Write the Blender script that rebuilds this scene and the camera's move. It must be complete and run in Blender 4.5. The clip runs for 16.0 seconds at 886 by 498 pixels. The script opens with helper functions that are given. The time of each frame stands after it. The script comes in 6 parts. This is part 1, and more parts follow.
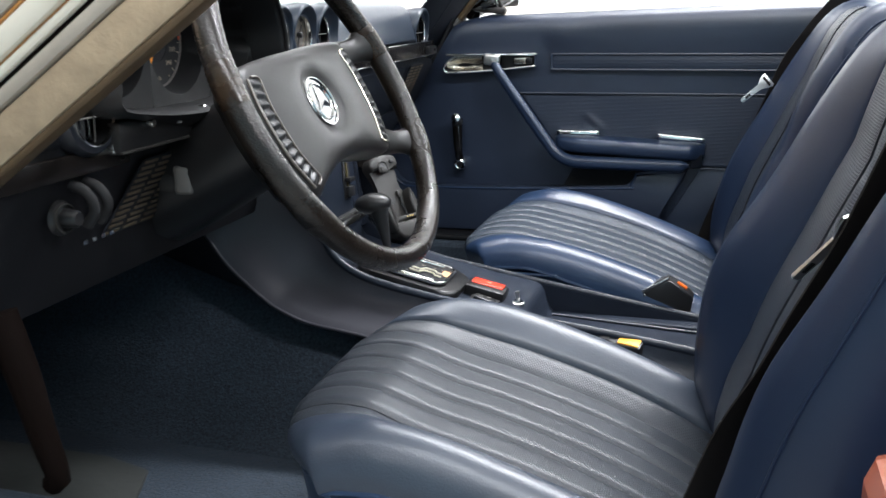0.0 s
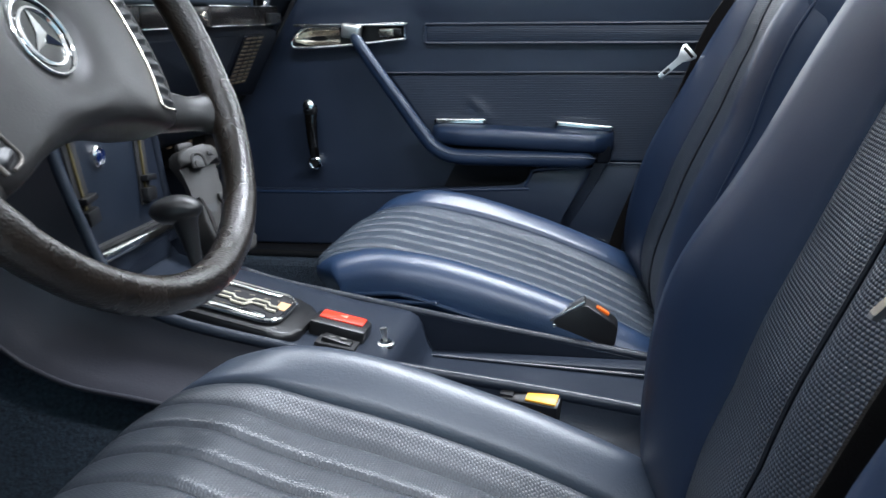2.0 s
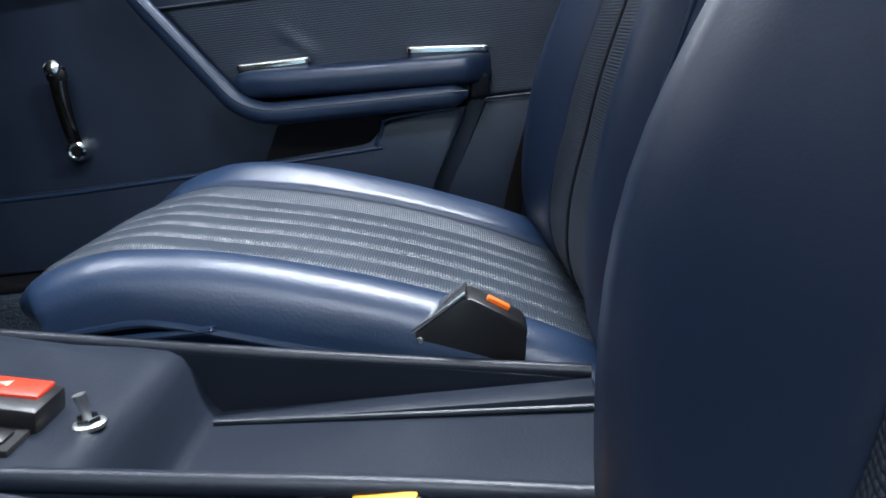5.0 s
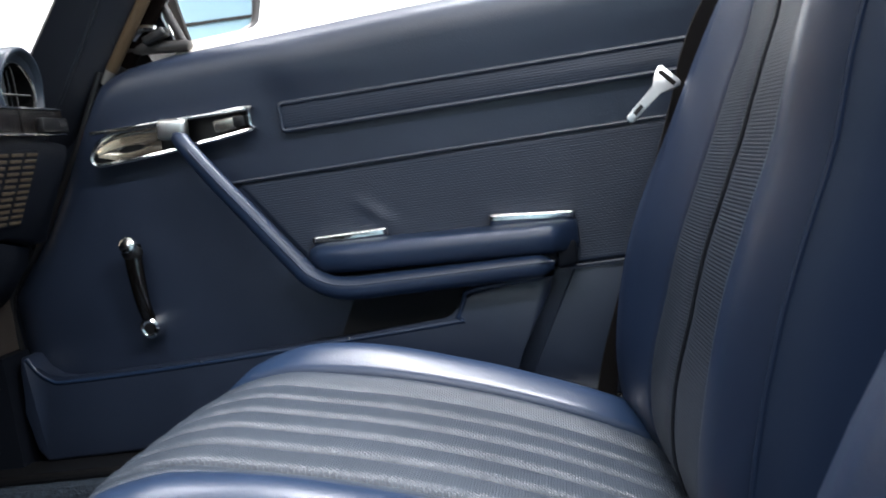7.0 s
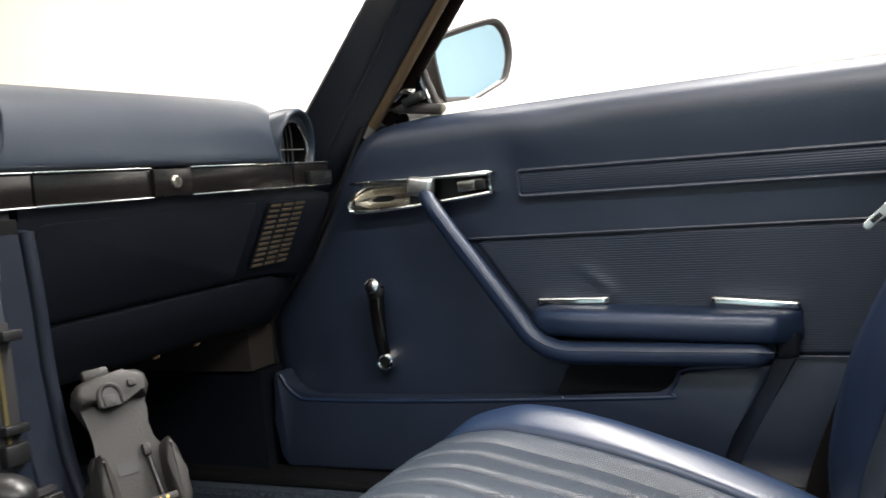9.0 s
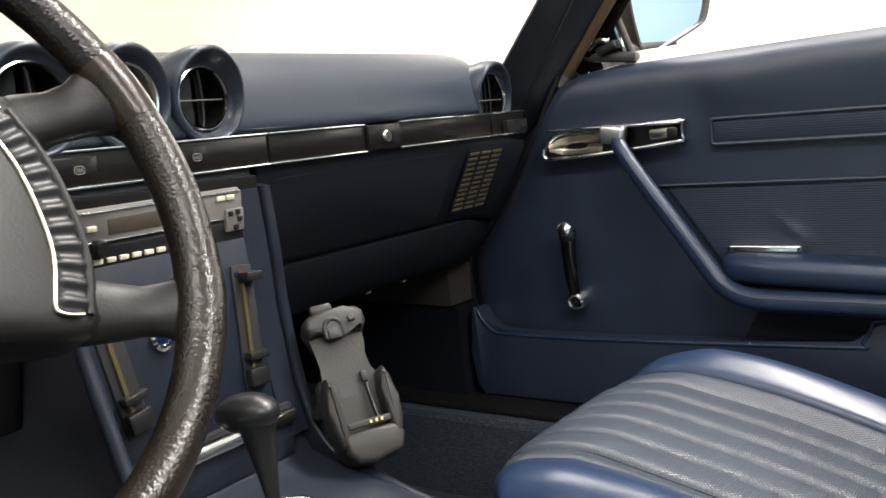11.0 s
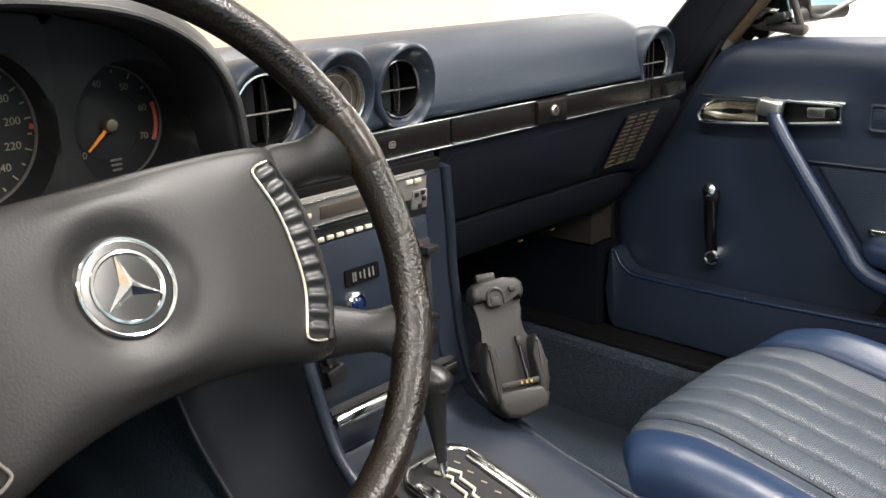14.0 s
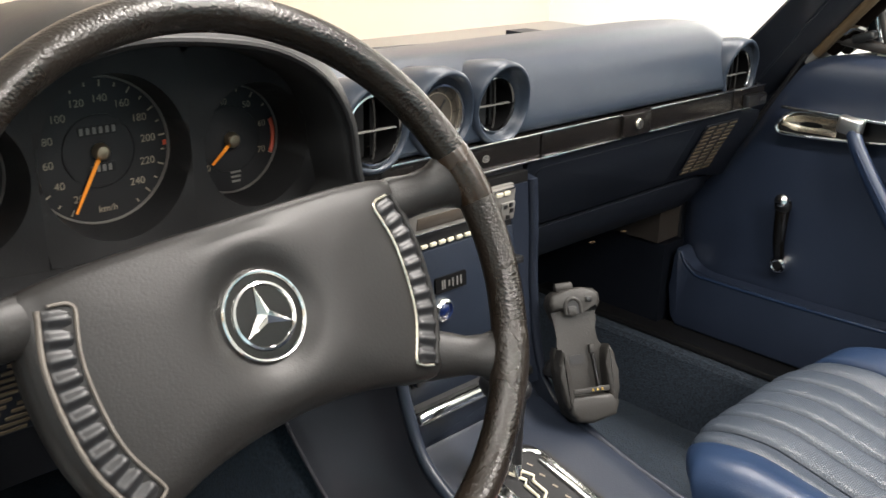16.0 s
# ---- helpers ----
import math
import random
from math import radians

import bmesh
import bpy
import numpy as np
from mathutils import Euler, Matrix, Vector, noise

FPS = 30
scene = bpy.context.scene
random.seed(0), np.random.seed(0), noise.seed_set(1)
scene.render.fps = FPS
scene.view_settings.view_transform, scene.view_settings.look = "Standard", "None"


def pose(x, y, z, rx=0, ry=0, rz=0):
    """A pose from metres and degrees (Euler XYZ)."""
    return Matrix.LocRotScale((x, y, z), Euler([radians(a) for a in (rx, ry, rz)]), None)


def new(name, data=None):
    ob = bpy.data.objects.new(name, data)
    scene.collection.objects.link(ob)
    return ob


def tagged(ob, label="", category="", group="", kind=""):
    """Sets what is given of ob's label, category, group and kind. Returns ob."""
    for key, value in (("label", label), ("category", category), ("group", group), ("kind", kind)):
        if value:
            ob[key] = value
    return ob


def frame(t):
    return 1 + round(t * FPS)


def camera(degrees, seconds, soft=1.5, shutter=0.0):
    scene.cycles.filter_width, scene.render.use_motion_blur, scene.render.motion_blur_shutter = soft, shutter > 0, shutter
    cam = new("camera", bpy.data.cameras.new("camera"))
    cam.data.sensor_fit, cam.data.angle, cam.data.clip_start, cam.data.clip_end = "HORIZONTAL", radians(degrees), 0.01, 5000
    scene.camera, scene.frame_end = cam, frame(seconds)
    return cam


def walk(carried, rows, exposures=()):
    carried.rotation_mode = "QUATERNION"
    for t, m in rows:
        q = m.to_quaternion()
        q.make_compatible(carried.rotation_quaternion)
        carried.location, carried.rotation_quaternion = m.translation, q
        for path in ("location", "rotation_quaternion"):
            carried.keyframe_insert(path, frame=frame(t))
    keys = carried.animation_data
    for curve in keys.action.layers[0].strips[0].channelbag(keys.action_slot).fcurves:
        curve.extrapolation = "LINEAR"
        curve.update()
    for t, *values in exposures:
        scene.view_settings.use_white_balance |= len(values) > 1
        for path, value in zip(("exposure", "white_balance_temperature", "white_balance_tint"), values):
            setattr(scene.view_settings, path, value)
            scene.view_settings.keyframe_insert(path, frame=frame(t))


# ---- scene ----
cam = camera(51.5, 16.0, shutter=0.4)
METRES, EYE, TILT, LEAN, TURN = 1.43, 0.931, -15.35, 1.02, 16.97
ROWS = [
    (0.0, 0.0, 0.0, 0.0, 0.0, 0.0, -0.0),
    (0.5, 0.0171, 0.0544, 0.0054, -0.68, -0.06, -0.24),
    (1.0, 0.0338, 0.126, 0.007, -2.03, 0.27, 0.14),
    (1.5, 0.034, 0.197, 0.006, -4.5, 0.6, 0.89),
    (2.0, 0.0352, 0.2647, 0.0043, -7.27, 0.78, 1.49),
    (2.5, 0.0459, 0.3234, -0.003, -8.82, 1.03, 2.8),
    (3.0, 0.0756, 0.3918, -0.0015, -8.69, -0.34, 4.18),
    (3.5, 0.0951, 0.4408, -0.0085, -9.98, -0.85, 5.27),
    (6.0, 0.1578, 0.62, -0.0113, -12.08, 4.73, 10.87),
    (6.5, 0.1583, 0.6224, 0.004, -9.86, 7.4, 10.96),
    (7.0, 0.1581, 0.6134, 0.0274, -7.06, 9.53, 9.77),
    (7.5, 0.1657, 0.6065, 0.0412, -3.65, 11.3, 7.65),
    (8.0, 0.171, 0.5958, 0.0506, -0.01, 12.23, 5.11),
    (8.5, 0.174, 0.5784, 0.0642, 3.34, 11.57, 3.41),
    (9.0, 0.1727, 0.5629, 0.0762, 6.57, 10.43, 1.83),
    (9.5, 0.1783, 0.5521, 0.077, 10.02, 9.77, 0.85),
    (10.0, 0.1802, 0.5426, 0.0785, 13.26, 8.69, 0.06),
    (12.5, 0.1821, 0.4725, 0.113, 23.18, 1.35, -2.16),
    (13.0, 0.1802, 0.4585, 0.133, 24.21, -0.56, -3.57),
    (13.5, 0.1779, 0.447, 0.1508, 24.94, -2.2, -4.88),
    (14.0, 0.1734, 0.4364, 0.1682, 25.43, -3.75, -6.1),
    (14.5, 0.1663, 0.429, 0.1842, 25.72, -5.09, -7.08),
    (15.0, 0.1585, 0.4219, 0.1999, 26.19, -6.42, -7.97),
    (15.5, 0.1547, 0.4132, 0.2079, 27.06, -7.16, -8.53),
    (16.0, 0.1517, 0.3962, 0.2078, 28.35, -7.27, -9.3),
]
walk(cam, [(t, pose(0.337, -1.220, EYE, TILT, LEAN, TURN) @ pose(METRES * x, METRES * y, METRES * z, 90 + pitch, roll, yaw)) for t, x, y, z, yaw, pitch, roll in ROWS],
     [(0.0, -0.05, 5950, 11), (1.0, -0.10, 5650, 11), (2.0, -0.10, 5600, 10), (3.5, -0.08, 5500, 10), (6.0, 0.04, 5750, 11), (7.5, 0.12, 6050, 13), (9.0, 0.0, 6550, 12), (10.0, 0.0, 6700, 12), (12.5, 0.08, 6650, 12), (16.0, 0.14, 6700, 12)])

# ---- world and light ----
world = bpy.data.worlds.new("world")
scene.world = world
world.use_nodes = True
world.node_tree.nodes["Background"].inputs["Color"].default_value = (0.85, 0.92, 1.0, 1)
world.node_tree.nodes["Background"].inputs["Strength"].default_value = 0.02


def ceiling_lamp(x, y, z, sx, sy, watts, colour=(1.0, 0.97, 0.93)):
    lamp = bpy.data.lights.new("ceiling_lamp", "AREA")
    lamp.shape, lamp.size, lamp.size_y, lamp.energy, lamp.color = "RECTANGLE", sx, sy, watts, colour
    ob = new("ceiling_lamp_light", lamp)
    ob.matrix_world = pose(x, y, z)
    return ob


# unseen rows guessed from highlights; the last three added to brighten pillar and seats
LAMPS = [(0.9, -1.7), (3.6, -1.7), (0.9, 1.3), (3.6, 1.3), (-0.6, -3.8), (-1.7, -1.7), (-1.7, 1.5)]
for (lx, ly), watts in zip(LAMPS, (76, 165, 225, 165, 37, 17, 95)):
    ceiling_lamp(lx, ly, 3.42, 2.0, 0.34, watts)
# unseen lamps added under the ceiling to brighten the front and side walls
for x, y, rx, ry, rz, watts, colour in ((-4.6, -2.2, 0, 62, 0, 30, (1.0, 0.91, 0.74)), (-4.6, 2.2, 0, 62, 0, 60, (1.0, 0.93, 0.80)), (-2.5, 5.7, 60, 0, 0, 230, (1.0, 0.98, 0.95)), (2.0, 5.7, 60, 0, 0, 230, (1.0, 0.98, 0.95))):
    w = ceiling_lamp(x, y, 3.3, 0.5, 2.6, watts, colour)
    w.data.size, w.data.size_y = (0.3, 3.0) if ry else (3.0, 0.3)
    w.matrix_world = pose(x, y, 3.3, rx, ry, rz)

# ---- materials ----
def mat(name, colour, rough=0.5, metal=0.0, grain=0.0, grain_size=400.0, blotch=0.12, blotch_size=9.0, spec=0.5, coat=0.0, wear=None):
    """A plain surface with fine grain relief and broad, faint variation of colour and gloss."""
    m = bpy.data.materials.new(name)
    m.use_nodes = True
    nt = m.node_tree
    p = nt.nodes["Principled BSDF"]
    p.inputs["Metallic"].default_value = metal
    p.inputs["Specular IOR Level"].default_value = spec
    p.inputs["Coat Weight"].default_value = coat
    p.inputs["Coat Roughness"].default_value = 0.12
    tc = nt.nodes.new("ShaderNodeTexCoord")
    n1 = nt.nodes.new("ShaderNodeTexNoise")
    n1.inputs["Scale"].default_value = blotch_size
    n1.inputs["Detail"].default_value = 5
    nt.links.new(tc.outputs["Object"], n1.inputs["Vector"])
    ramp = nt.nodes.new("ShaderNodeMix")
    ramp.data_type = "RGBA"
    lo = [c * (1 - blotch) for c in colour]
    hi = [min(1, c * (1 + blotch)) for c in colour]
    if wear:
        hi = [c * 0.5 + w * 0.5 for c, w in zip(hi, wear)]
    ramp.inputs["A"].default_value = (*lo, 1)
    ramp.inputs["B"].default_value = (*hi, 1)
    nt.links.new(n1.outputs["Fac"], ramp.inputs["Factor"])
    nt.links.new(ramp.outputs["Result"], p.inputs["Base Color"])
    rr = nt.nodes.new("ShaderNodeMapRange")
    rr.inputs["To Min"].default_value = max(0.02, rough * (1 - blotch))
    rr.inputs["To Max"].default_value = min(1, rough * (1 + blotch))
    nt.links.new(n1.outputs["Fac"], rr.inputs["Value"])
    nt.links.new(rr.outputs["Result"], p.inputs["Roughness"])
    if grain:
        n2 = nt.nodes.new("ShaderNodeTexNoise")
        n2.inputs["Scale"].default_value = grain_size
        n2.inputs["Detail"].default_value = 4
        nt.links.new(tc.outputs["Object"], n2.inputs["Vector"])
        b = nt.nodes.new("ShaderNodeBump")
        b.inputs["Strength"].default_value = grain
        b.inputs["Distance"].default_value = 0.001
        nt.links.new(n2.outputs["Fac"], b.inputs["Height"])
        nt.links.new(b.outputs["Normal"], p.inputs["Normal"])
    return m


def woven(name, colour, rough, step=0.0034, depth=0.7, axes=(0, 1), pin=0.62, cross=1.0):
    """Basket-weave vinyl: rows of small raised bricks with dark pin holes between them."""
    m = mat(name, colour, rough, blotch=0.14)
    nt = m.node_tree
    p = nt.nodes["Principled BSDF"]
    tc = nt.nodes.new("ShaderNodeTexCoord")
    sep = nt.nodes.new("ShaderNodeSeparateXYZ")
    nt.links.new(tc.outputs["Object"], sep.inputs["Vector"])

    def op(kind, a, b=None):
        n = nt.nodes.new("ShaderNodeMath")
        n.operation = kind
        for i, v in enumerate((a, b)):
            if v is None:
                continue
            if isinstance(v, float):
                n.inputs[i].default_value = v
            else:
                nt.links.new(v, n.inputs[i])
        return n.outputs["Value"]

    k = math.pi / step
    rows = op("MULTIPLY", sep.outputs[axes[1]], k)
    s1 = op("ABSOLUTE", op("SINE", rows))
    shift = op("MULTIPLY", op("FLOOR", op("DIVIDE", rows, math.pi)), math.pi / 2)
    s2 = op("ABSOLUTE", op("SINE", op("ADD", op("MULTIPLY", sep.outputs[axes[0]], k * 0.62), shift)))
    weave = op("MULTIPLY", s1, op("ADD", op("MULTIPLY", s2, cross), 1.0 - cross))
    b = nt.nodes.new("ShaderNodeBump")
    b.inputs["Strength"].default_value = depth
    b.inputs["Distance"].default_value = 0.0007
    nt.links.new(weave, b.inputs["Height"])
    nt.links.new(b.outputs["Normal"], p.inputs["Normal"])
    base = p.inputs["Base Color"].links[0].from_socket
    mix = nt.nodes.new("ShaderNodeMix")
    mix.data_type = "RGBA"
    mix.blend_type = "MULTIPLY"
    hole = nt.nodes.new("ShaderNodeMapRange")
    hole.inputs["From Min"].default_value = 0.05
    hole.inputs["From Max"].default_value = 0.55
    hole.inputs["To Min"].default_value = pin
    hole.inputs["To Max"].default_value = 1.0
    nt.links.new(weave, hole.inputs["Value"])
    mix.inputs["Factor"].default_value = 1.0
    nt.links.new(base, mix.inputs["A"])
    nt.links.new(hole.outputs["Result"], mix.inputs["B"])
    nt.links.new(mix.outputs["Result"], p.inputs["Base Color"])
    return m


BLUE = (0.0170, 0.0305, 0.064)
VINYL = mat("blue vinyl", BLUE, 0.36, grain=0.16, grain_size=700, blotch=0.12)
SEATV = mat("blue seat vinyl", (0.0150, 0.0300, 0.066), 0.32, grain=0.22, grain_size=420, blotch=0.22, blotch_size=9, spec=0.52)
# darker copy of the seat vinyl: the backrests' shade is put into its colour
BACK_SHADEV = mat("shade-darkened blue backrest vinyl", (0.0092, 0.0180, 0.0420), 0.42, grain=0.07, grain_size=700, spec=0.42, blotch=0.12, blotch_size=6)
# paler than SEATV: overhead sheen on the bolsters put into the colour, besides wear
SEATW = mat("worn, sheen-paled blue seat vinyl", (0.027, 0.038, 0.060), 0.37, grain=0.25, grain_size=450, blotch=0.3, blotch_size=7, spec=0.75, wear=(0.044, 0.053, 0.068))
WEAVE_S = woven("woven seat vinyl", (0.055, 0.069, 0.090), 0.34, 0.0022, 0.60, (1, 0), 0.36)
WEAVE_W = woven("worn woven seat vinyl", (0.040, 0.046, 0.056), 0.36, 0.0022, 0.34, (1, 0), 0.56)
# backrest weave darkened below the cushion weave to carry the same shade
WEAVE_BACK_SHADE = woven("shade-darkened woven back vinyl", (0.0255, 0.0335, 0.048), 0.45, 0.0026, 0.75, (1, 2), 0.20)
WEAVE_BACK_SHADE.node_tree.nodes["Principled BSDF"].inputs["Specular IOR Level"].default_value = 0.3
WEAVE_D = woven("woven door vinyl", (0.0205, 0.031, 0.055), 0.43, 0.0028, 0.58, (0, 2), 0.56, 0.4)
DOORV = mat("blue door vinyl", (0.0182, 0.0268, 0.0490), 0.40, grain=0.2, grain_size=550, blotch=0.2, blotch_size=14, spec=0.75)
# navy darkened so that under-dash, footwell and armrest shade is in the colour
SHADEV = mat("shade-darkened navy vinyl", (0.0062, 0.0082, 0.0130), 0.5, grain=0.2, grain_size=500, spec=0.33)
# near-black copy for the knee panel, its shade put into the colour
KNEE_SHADEV = mat("shade-darkened knee vinyl", (0.0052, 0.0055, 0.0070), 0.5, grain=0.2, grain_size=500, spec=0.3)
PADV = mat("blue grey dash pad", (0.0195, 0.0275, 0.041), 0.37, grain=0.2, grain_size=600, blotch=0.16, blotch_size=5, spec=0.42)
GREYV = mat("charcoal padded vinyl", (0.0120, 0.0114, 0.0109), 0.40, grain=0.16, grain_size=520, blotch=0.12, spec=0.31)
CONSV = mat("worn blue console vinyl", (0.031, 0.034, 0.046), 0.36, grain=0.2, grain_size=500, blotch=0.3, blotch_size=5, wear=(0.044, 0.036, 0.033), spec=0.35)
RIMV = mat("worn black leather rim", (0.0080, 0.0066, 0.0055), 0.27, grain=0.36, grain_size=400, blotch=0.5, blotch_size=14, wear=(0.023, 0.0155, 0.0095))
SLEEVE = mat("worn brown rim sleeve", (0.0070, 0.0060, 0.0054), 0.26, grain=0.25, grain_size=420, blotch=0.5, blotch_size=26, wear=(0.055, 0.028, 0.010))
# pebbled leather: small shiny cells instead of noise
nt = RIMV.node_tree
cells = nt.nodes.new("ShaderNodeTexVoronoi")
cells.feature = "SMOOTH_F1"
cells.inputs["Scale"].default_value = 470
cells.inputs["Smoothness"].default_value = 0.4
nt.links.new(nt.nodes["Texture Coordinate"].outputs["Object"], cells.inputs["Vector"])
for nd in nt.nodes:
    if nd.type == "BUMP":
        nd.invert = True
        nd.inputs["Strength"].default_value = 0.34
        nd.inputs["Distance"].default_value = 0.0010
        nt.links.new(cells.outputs["Distance"], nd.inputs["Height"])
CARPET = mat("dark blue carpet", (0.044, 0.056, 0.072), 0.95, grain=1.0, grain_size=300, blotch=0.95, blotch_size=240, spec=0.1)
for nd in CARPET.node_tree.nodes:
    if nd.type == "BUMP":
        nd.inputs["Distance"].default_value = 0.0025
TONGUE = mat("bright steel plate", (0.62, 0.62, 0.61), 0.30, 1.0, blotch=0.1)
BADGE = mat("badge black enamel", (0.006, 0.0055, 0.005), 0.12, spec=0.5, coat=0.4)
STARM = mat("polished badge metal", (0.92, 0.90, 0.86), 0.32, 1.0, blotch=0.04)
PILLV = mat("navy pillar vinyl", (0.0105, 0.0128, 0.0185), 0.42, grain=0.2, grain_size=500)
CHROME = mat("chrome", (0.88, 0.87, 0.85), 0.13, 1.0, blotch=0.05)
ALU = mat("brushed aluminium", (0.68, 0.68, 0.66), 0.25, 1.0, blotch=0.1)
# warm tint paints in the tan reflections of the door handle's cup
SATIN = mat("reflection-tinted satin chrome", (0.80, 0.72, 0.60), 0.26, 1.0, blotch=0.12, blotch_size=30)
# the stack lies in shade; that shade is put into this darker navy
STACK_SHADEV = mat("shade-darkened stack vinyl", (0.0088, 0.0135, 0.0235), 0.42, grain=0.2, grain_size=500)
POSTS = mat("dark brown rubber", (0.0045, 0.0026, 0.002), 0.8, spec=0.05, grain=0.4, grain_size=100)
HORNP = mat("dark horn plastic", (0.0165, 0.0168, 0.0180), 0.40, grain=0.1, blotch=0.2)
WORNP = mat("worn pale edge", (0.115, 0.102, 0.088), 0.38, 0.3, blotch=0.45, blotch_size=60)
BLACK = mat("black plastic", (0.010, 0.010, 0.0105), 0.36, grain=0.1)
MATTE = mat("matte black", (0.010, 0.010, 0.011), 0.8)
VOIDM = mat("deep black vent", (0.003, 0.003, 0.0032), 0.8, spec=0.1)
STRIPM = mat("dark brown trim", (0.0080, 0.0066, 0.0060), 0.26, blotch=0.2, spec=0.3)
BINN = mat("binnacle plastic", (0.0085, 0.0087, 0.0092), 0.5, grain=0.15, spec=0.35)
DIAL = mat("dial black", (0.008, 0.008, 0.009), 0.6)
GREYP = mat("grey phone plastic", (0.027, 0.0255, 0.0235), 0.45, spec=0.35, grain=0.25, grain_size=500, blotch=0.1)
RADIO = mat("radio grey plastic", (0.15, 0.145, 0.135), 0.42, blotch=0.08)
RADIOB = mat("brown grey radio plastic", (0.15, 0.143, 0.132), 0.34, blotch=0.12)
FINV = mat("grey navy console edge", (0.0102, 0.0136, 0.0220), 0.38, grain=0.2, grain_size=500, blotch=0.2, spec=0.32)
CREAMB = mat("ivory key", (0.62, 0.58, 0.45), 0.4)
WHITEP = mat("aged white print", (0.24, 0.205, 0.155), 0.6)
ORANGE = mat("orange pointer", (0.80, 0.26, 0.02), 0.5)
REDDOT = mat("dull red print", (0.25, 0.03, 0.02), 0.5)
DULLR = mat("dull red band", (0.42, 0.06, 0.025), 0.5)
REDP = mat("red plastic", (0.75, 0.045, 0.015), 0.35)
YELLOW = mat("yellow plastic", (0.85, 0.42, 0.02), 0.4)
SEAL = mat("aged brown rubber seal", (0.085, 0.054, 0.025), 0.6, grain=0.4, grain_size=120, blotch=0.35, blotch_size=25)
WEB = mat("black belt webbing", (0.0165, 0.0142, 0.0130), 0.75, grain=0.6, grain_size=900, spec=0.15)
DECKV = mat("blue console deck vinyl", (0.0165, 0.0215, 0.0325), 0.34, grain=0.2, grain_size=500, blotch=0.2, spec=0.36)
FELTS = mat("tan felt channel", (0.38, 0.29, 0.185), 0.9, grain=0.6, grain_size=200, blotch=0.4, blotch_size=40)
TRIMG = mat("worn grey channel", (0.42, 0.37, 0.30), 0.45, blotch=0.3, blotch_size=30)
ORNG = mat("amber rubber bead", (0.45, 0.20, 0.05), 0.5)
CREAM = mat("cream paint", (0.80, 0.74, 0.61), 0.25, coat=0.5)
BODY = mat("red brown paint", (0.30, 0.075, 0.03), 0.3, coat=0.6)
TANP = mat("tan grille plate", (0.088, 0.067, 0.043), 0.5)
FELT = mat("grey brown board", (0.036, 0.028, 0.022), 0.85, grain=0.4)
MAT_R = mat("grey green rubber", (0.025, 0.028, 0.026), 0.7, grain=0.4, grain_size=90, blotch=0.3, blotch_size=14)
WALLM = mat("white wall paint", (0.82, 0.82, 0.80), 0.7, blotch=0.03, blotch_size=1.5)
WALLC = mat("warm cream wall paint", (0.76, 0.63, 0.52), 0.7, blotch=0.04, blotch_size=1.5)
WALLB = mat("pale blue sheet panel", (0.29, 0.43, 0.50), 0.5, blotch=0.08, blotch_size=2)
FLOORM = mat("grey painted floor", (0.30, 0.30, 0.29), 0.4, blotch=0.2, blotch_size=2, grain=0.1, grain_size=60)
BLUEGEM = mat("blue knob", (0.004, 0.013, 0.065), 0.2, coat=0.5)
MIRROR = mat("mirror glass", (0.86, 0.90, 0.92), 0.015, 1.0, blotch=0.0)
HOUSING = mat("dark brown grey mirror shell", (0.034, 0.029, 0.026), 0.42)


# ---- mesh tools ----
V3 = Vector


def part(name, bm, material, parent=None, label="", smooth=38, at=None):
    me = bpy.data.meshes.new(name)
    bmesh.ops.recalc_face_normals(bm, faces=bm.faces)
    bm.to_mesh(me)
    bm.free()
    for poly in me.polygons:
        poly.use_smooth = smooth > 0
    if smooth:
        me.set_sharp_from_angle(angle=radians(smooth))
    me.materials.append(material)
    ob = new(name, me)
    if at is not None:
        ob.matrix_world = at
    if parent is not None:
        ob.parent = parent
        ob.matrix_parent_inverse = parent.matrix_basis.inverted()
    if label:
        tagged(ob, label)
    return ob


def thing(name, label, category, base, group="", kind=""):
    ob = new(name)
    ob.empty_display_size = 0.05
    ob.location = base
    bpy.context.view_layer.update()
    return tagged(ob, label, category, group, kind)


def box(sx, sy, sz, m=None, bevel=0.0, seg=2, bm=None):
    """A box of that size about its centre, its edges rounded."""
    bm2 = bmesh.new()
    bmesh.ops.create_cube(bm2, size=1.0)
    bmesh.ops.scale(bm2, vec=(sx, sy, sz), verts=bm2.verts)
    if bevel:
        bmesh.ops.bevel(bm2, geom=bm2.edges[:], offset=bevel, segments=seg, profile=0.5, affect="EDGES")
    if m is not None:
        bmesh.ops.transform(bm2, matrix=m, verts=bm2.verts)
    return merge(bm, bm2)


def merge(bm, bm2):
    if bm is None:
        return bm2
    me = bpy.data.meshes.new("tmp")
    bm2.to_mesh(me)
    bm2.free()
    bm.from_mesh(me)
    bpy.data.meshes.remove(me)
    return bm


def surf(f, nu, nv, wrap_v=False):
    """A sheet of quads over f(u, v), u and v from 0 to 1."""
    bm = bmesh.new()
    g = [[bm.verts.new(f(i / nu, j / nv)) for j in range(nv + (0 if wrap_v else 1))] for i in range(nu + 1)]
    n = len(g[0])
    for i in range(nu):
        for j in range(n if wrap_v else n - 1):
            bm.faces.new((g[i][j], g[i + 1][j], g[i + 1][(j + 1) % n], g[i][(j + 1) % n]))
    return bm


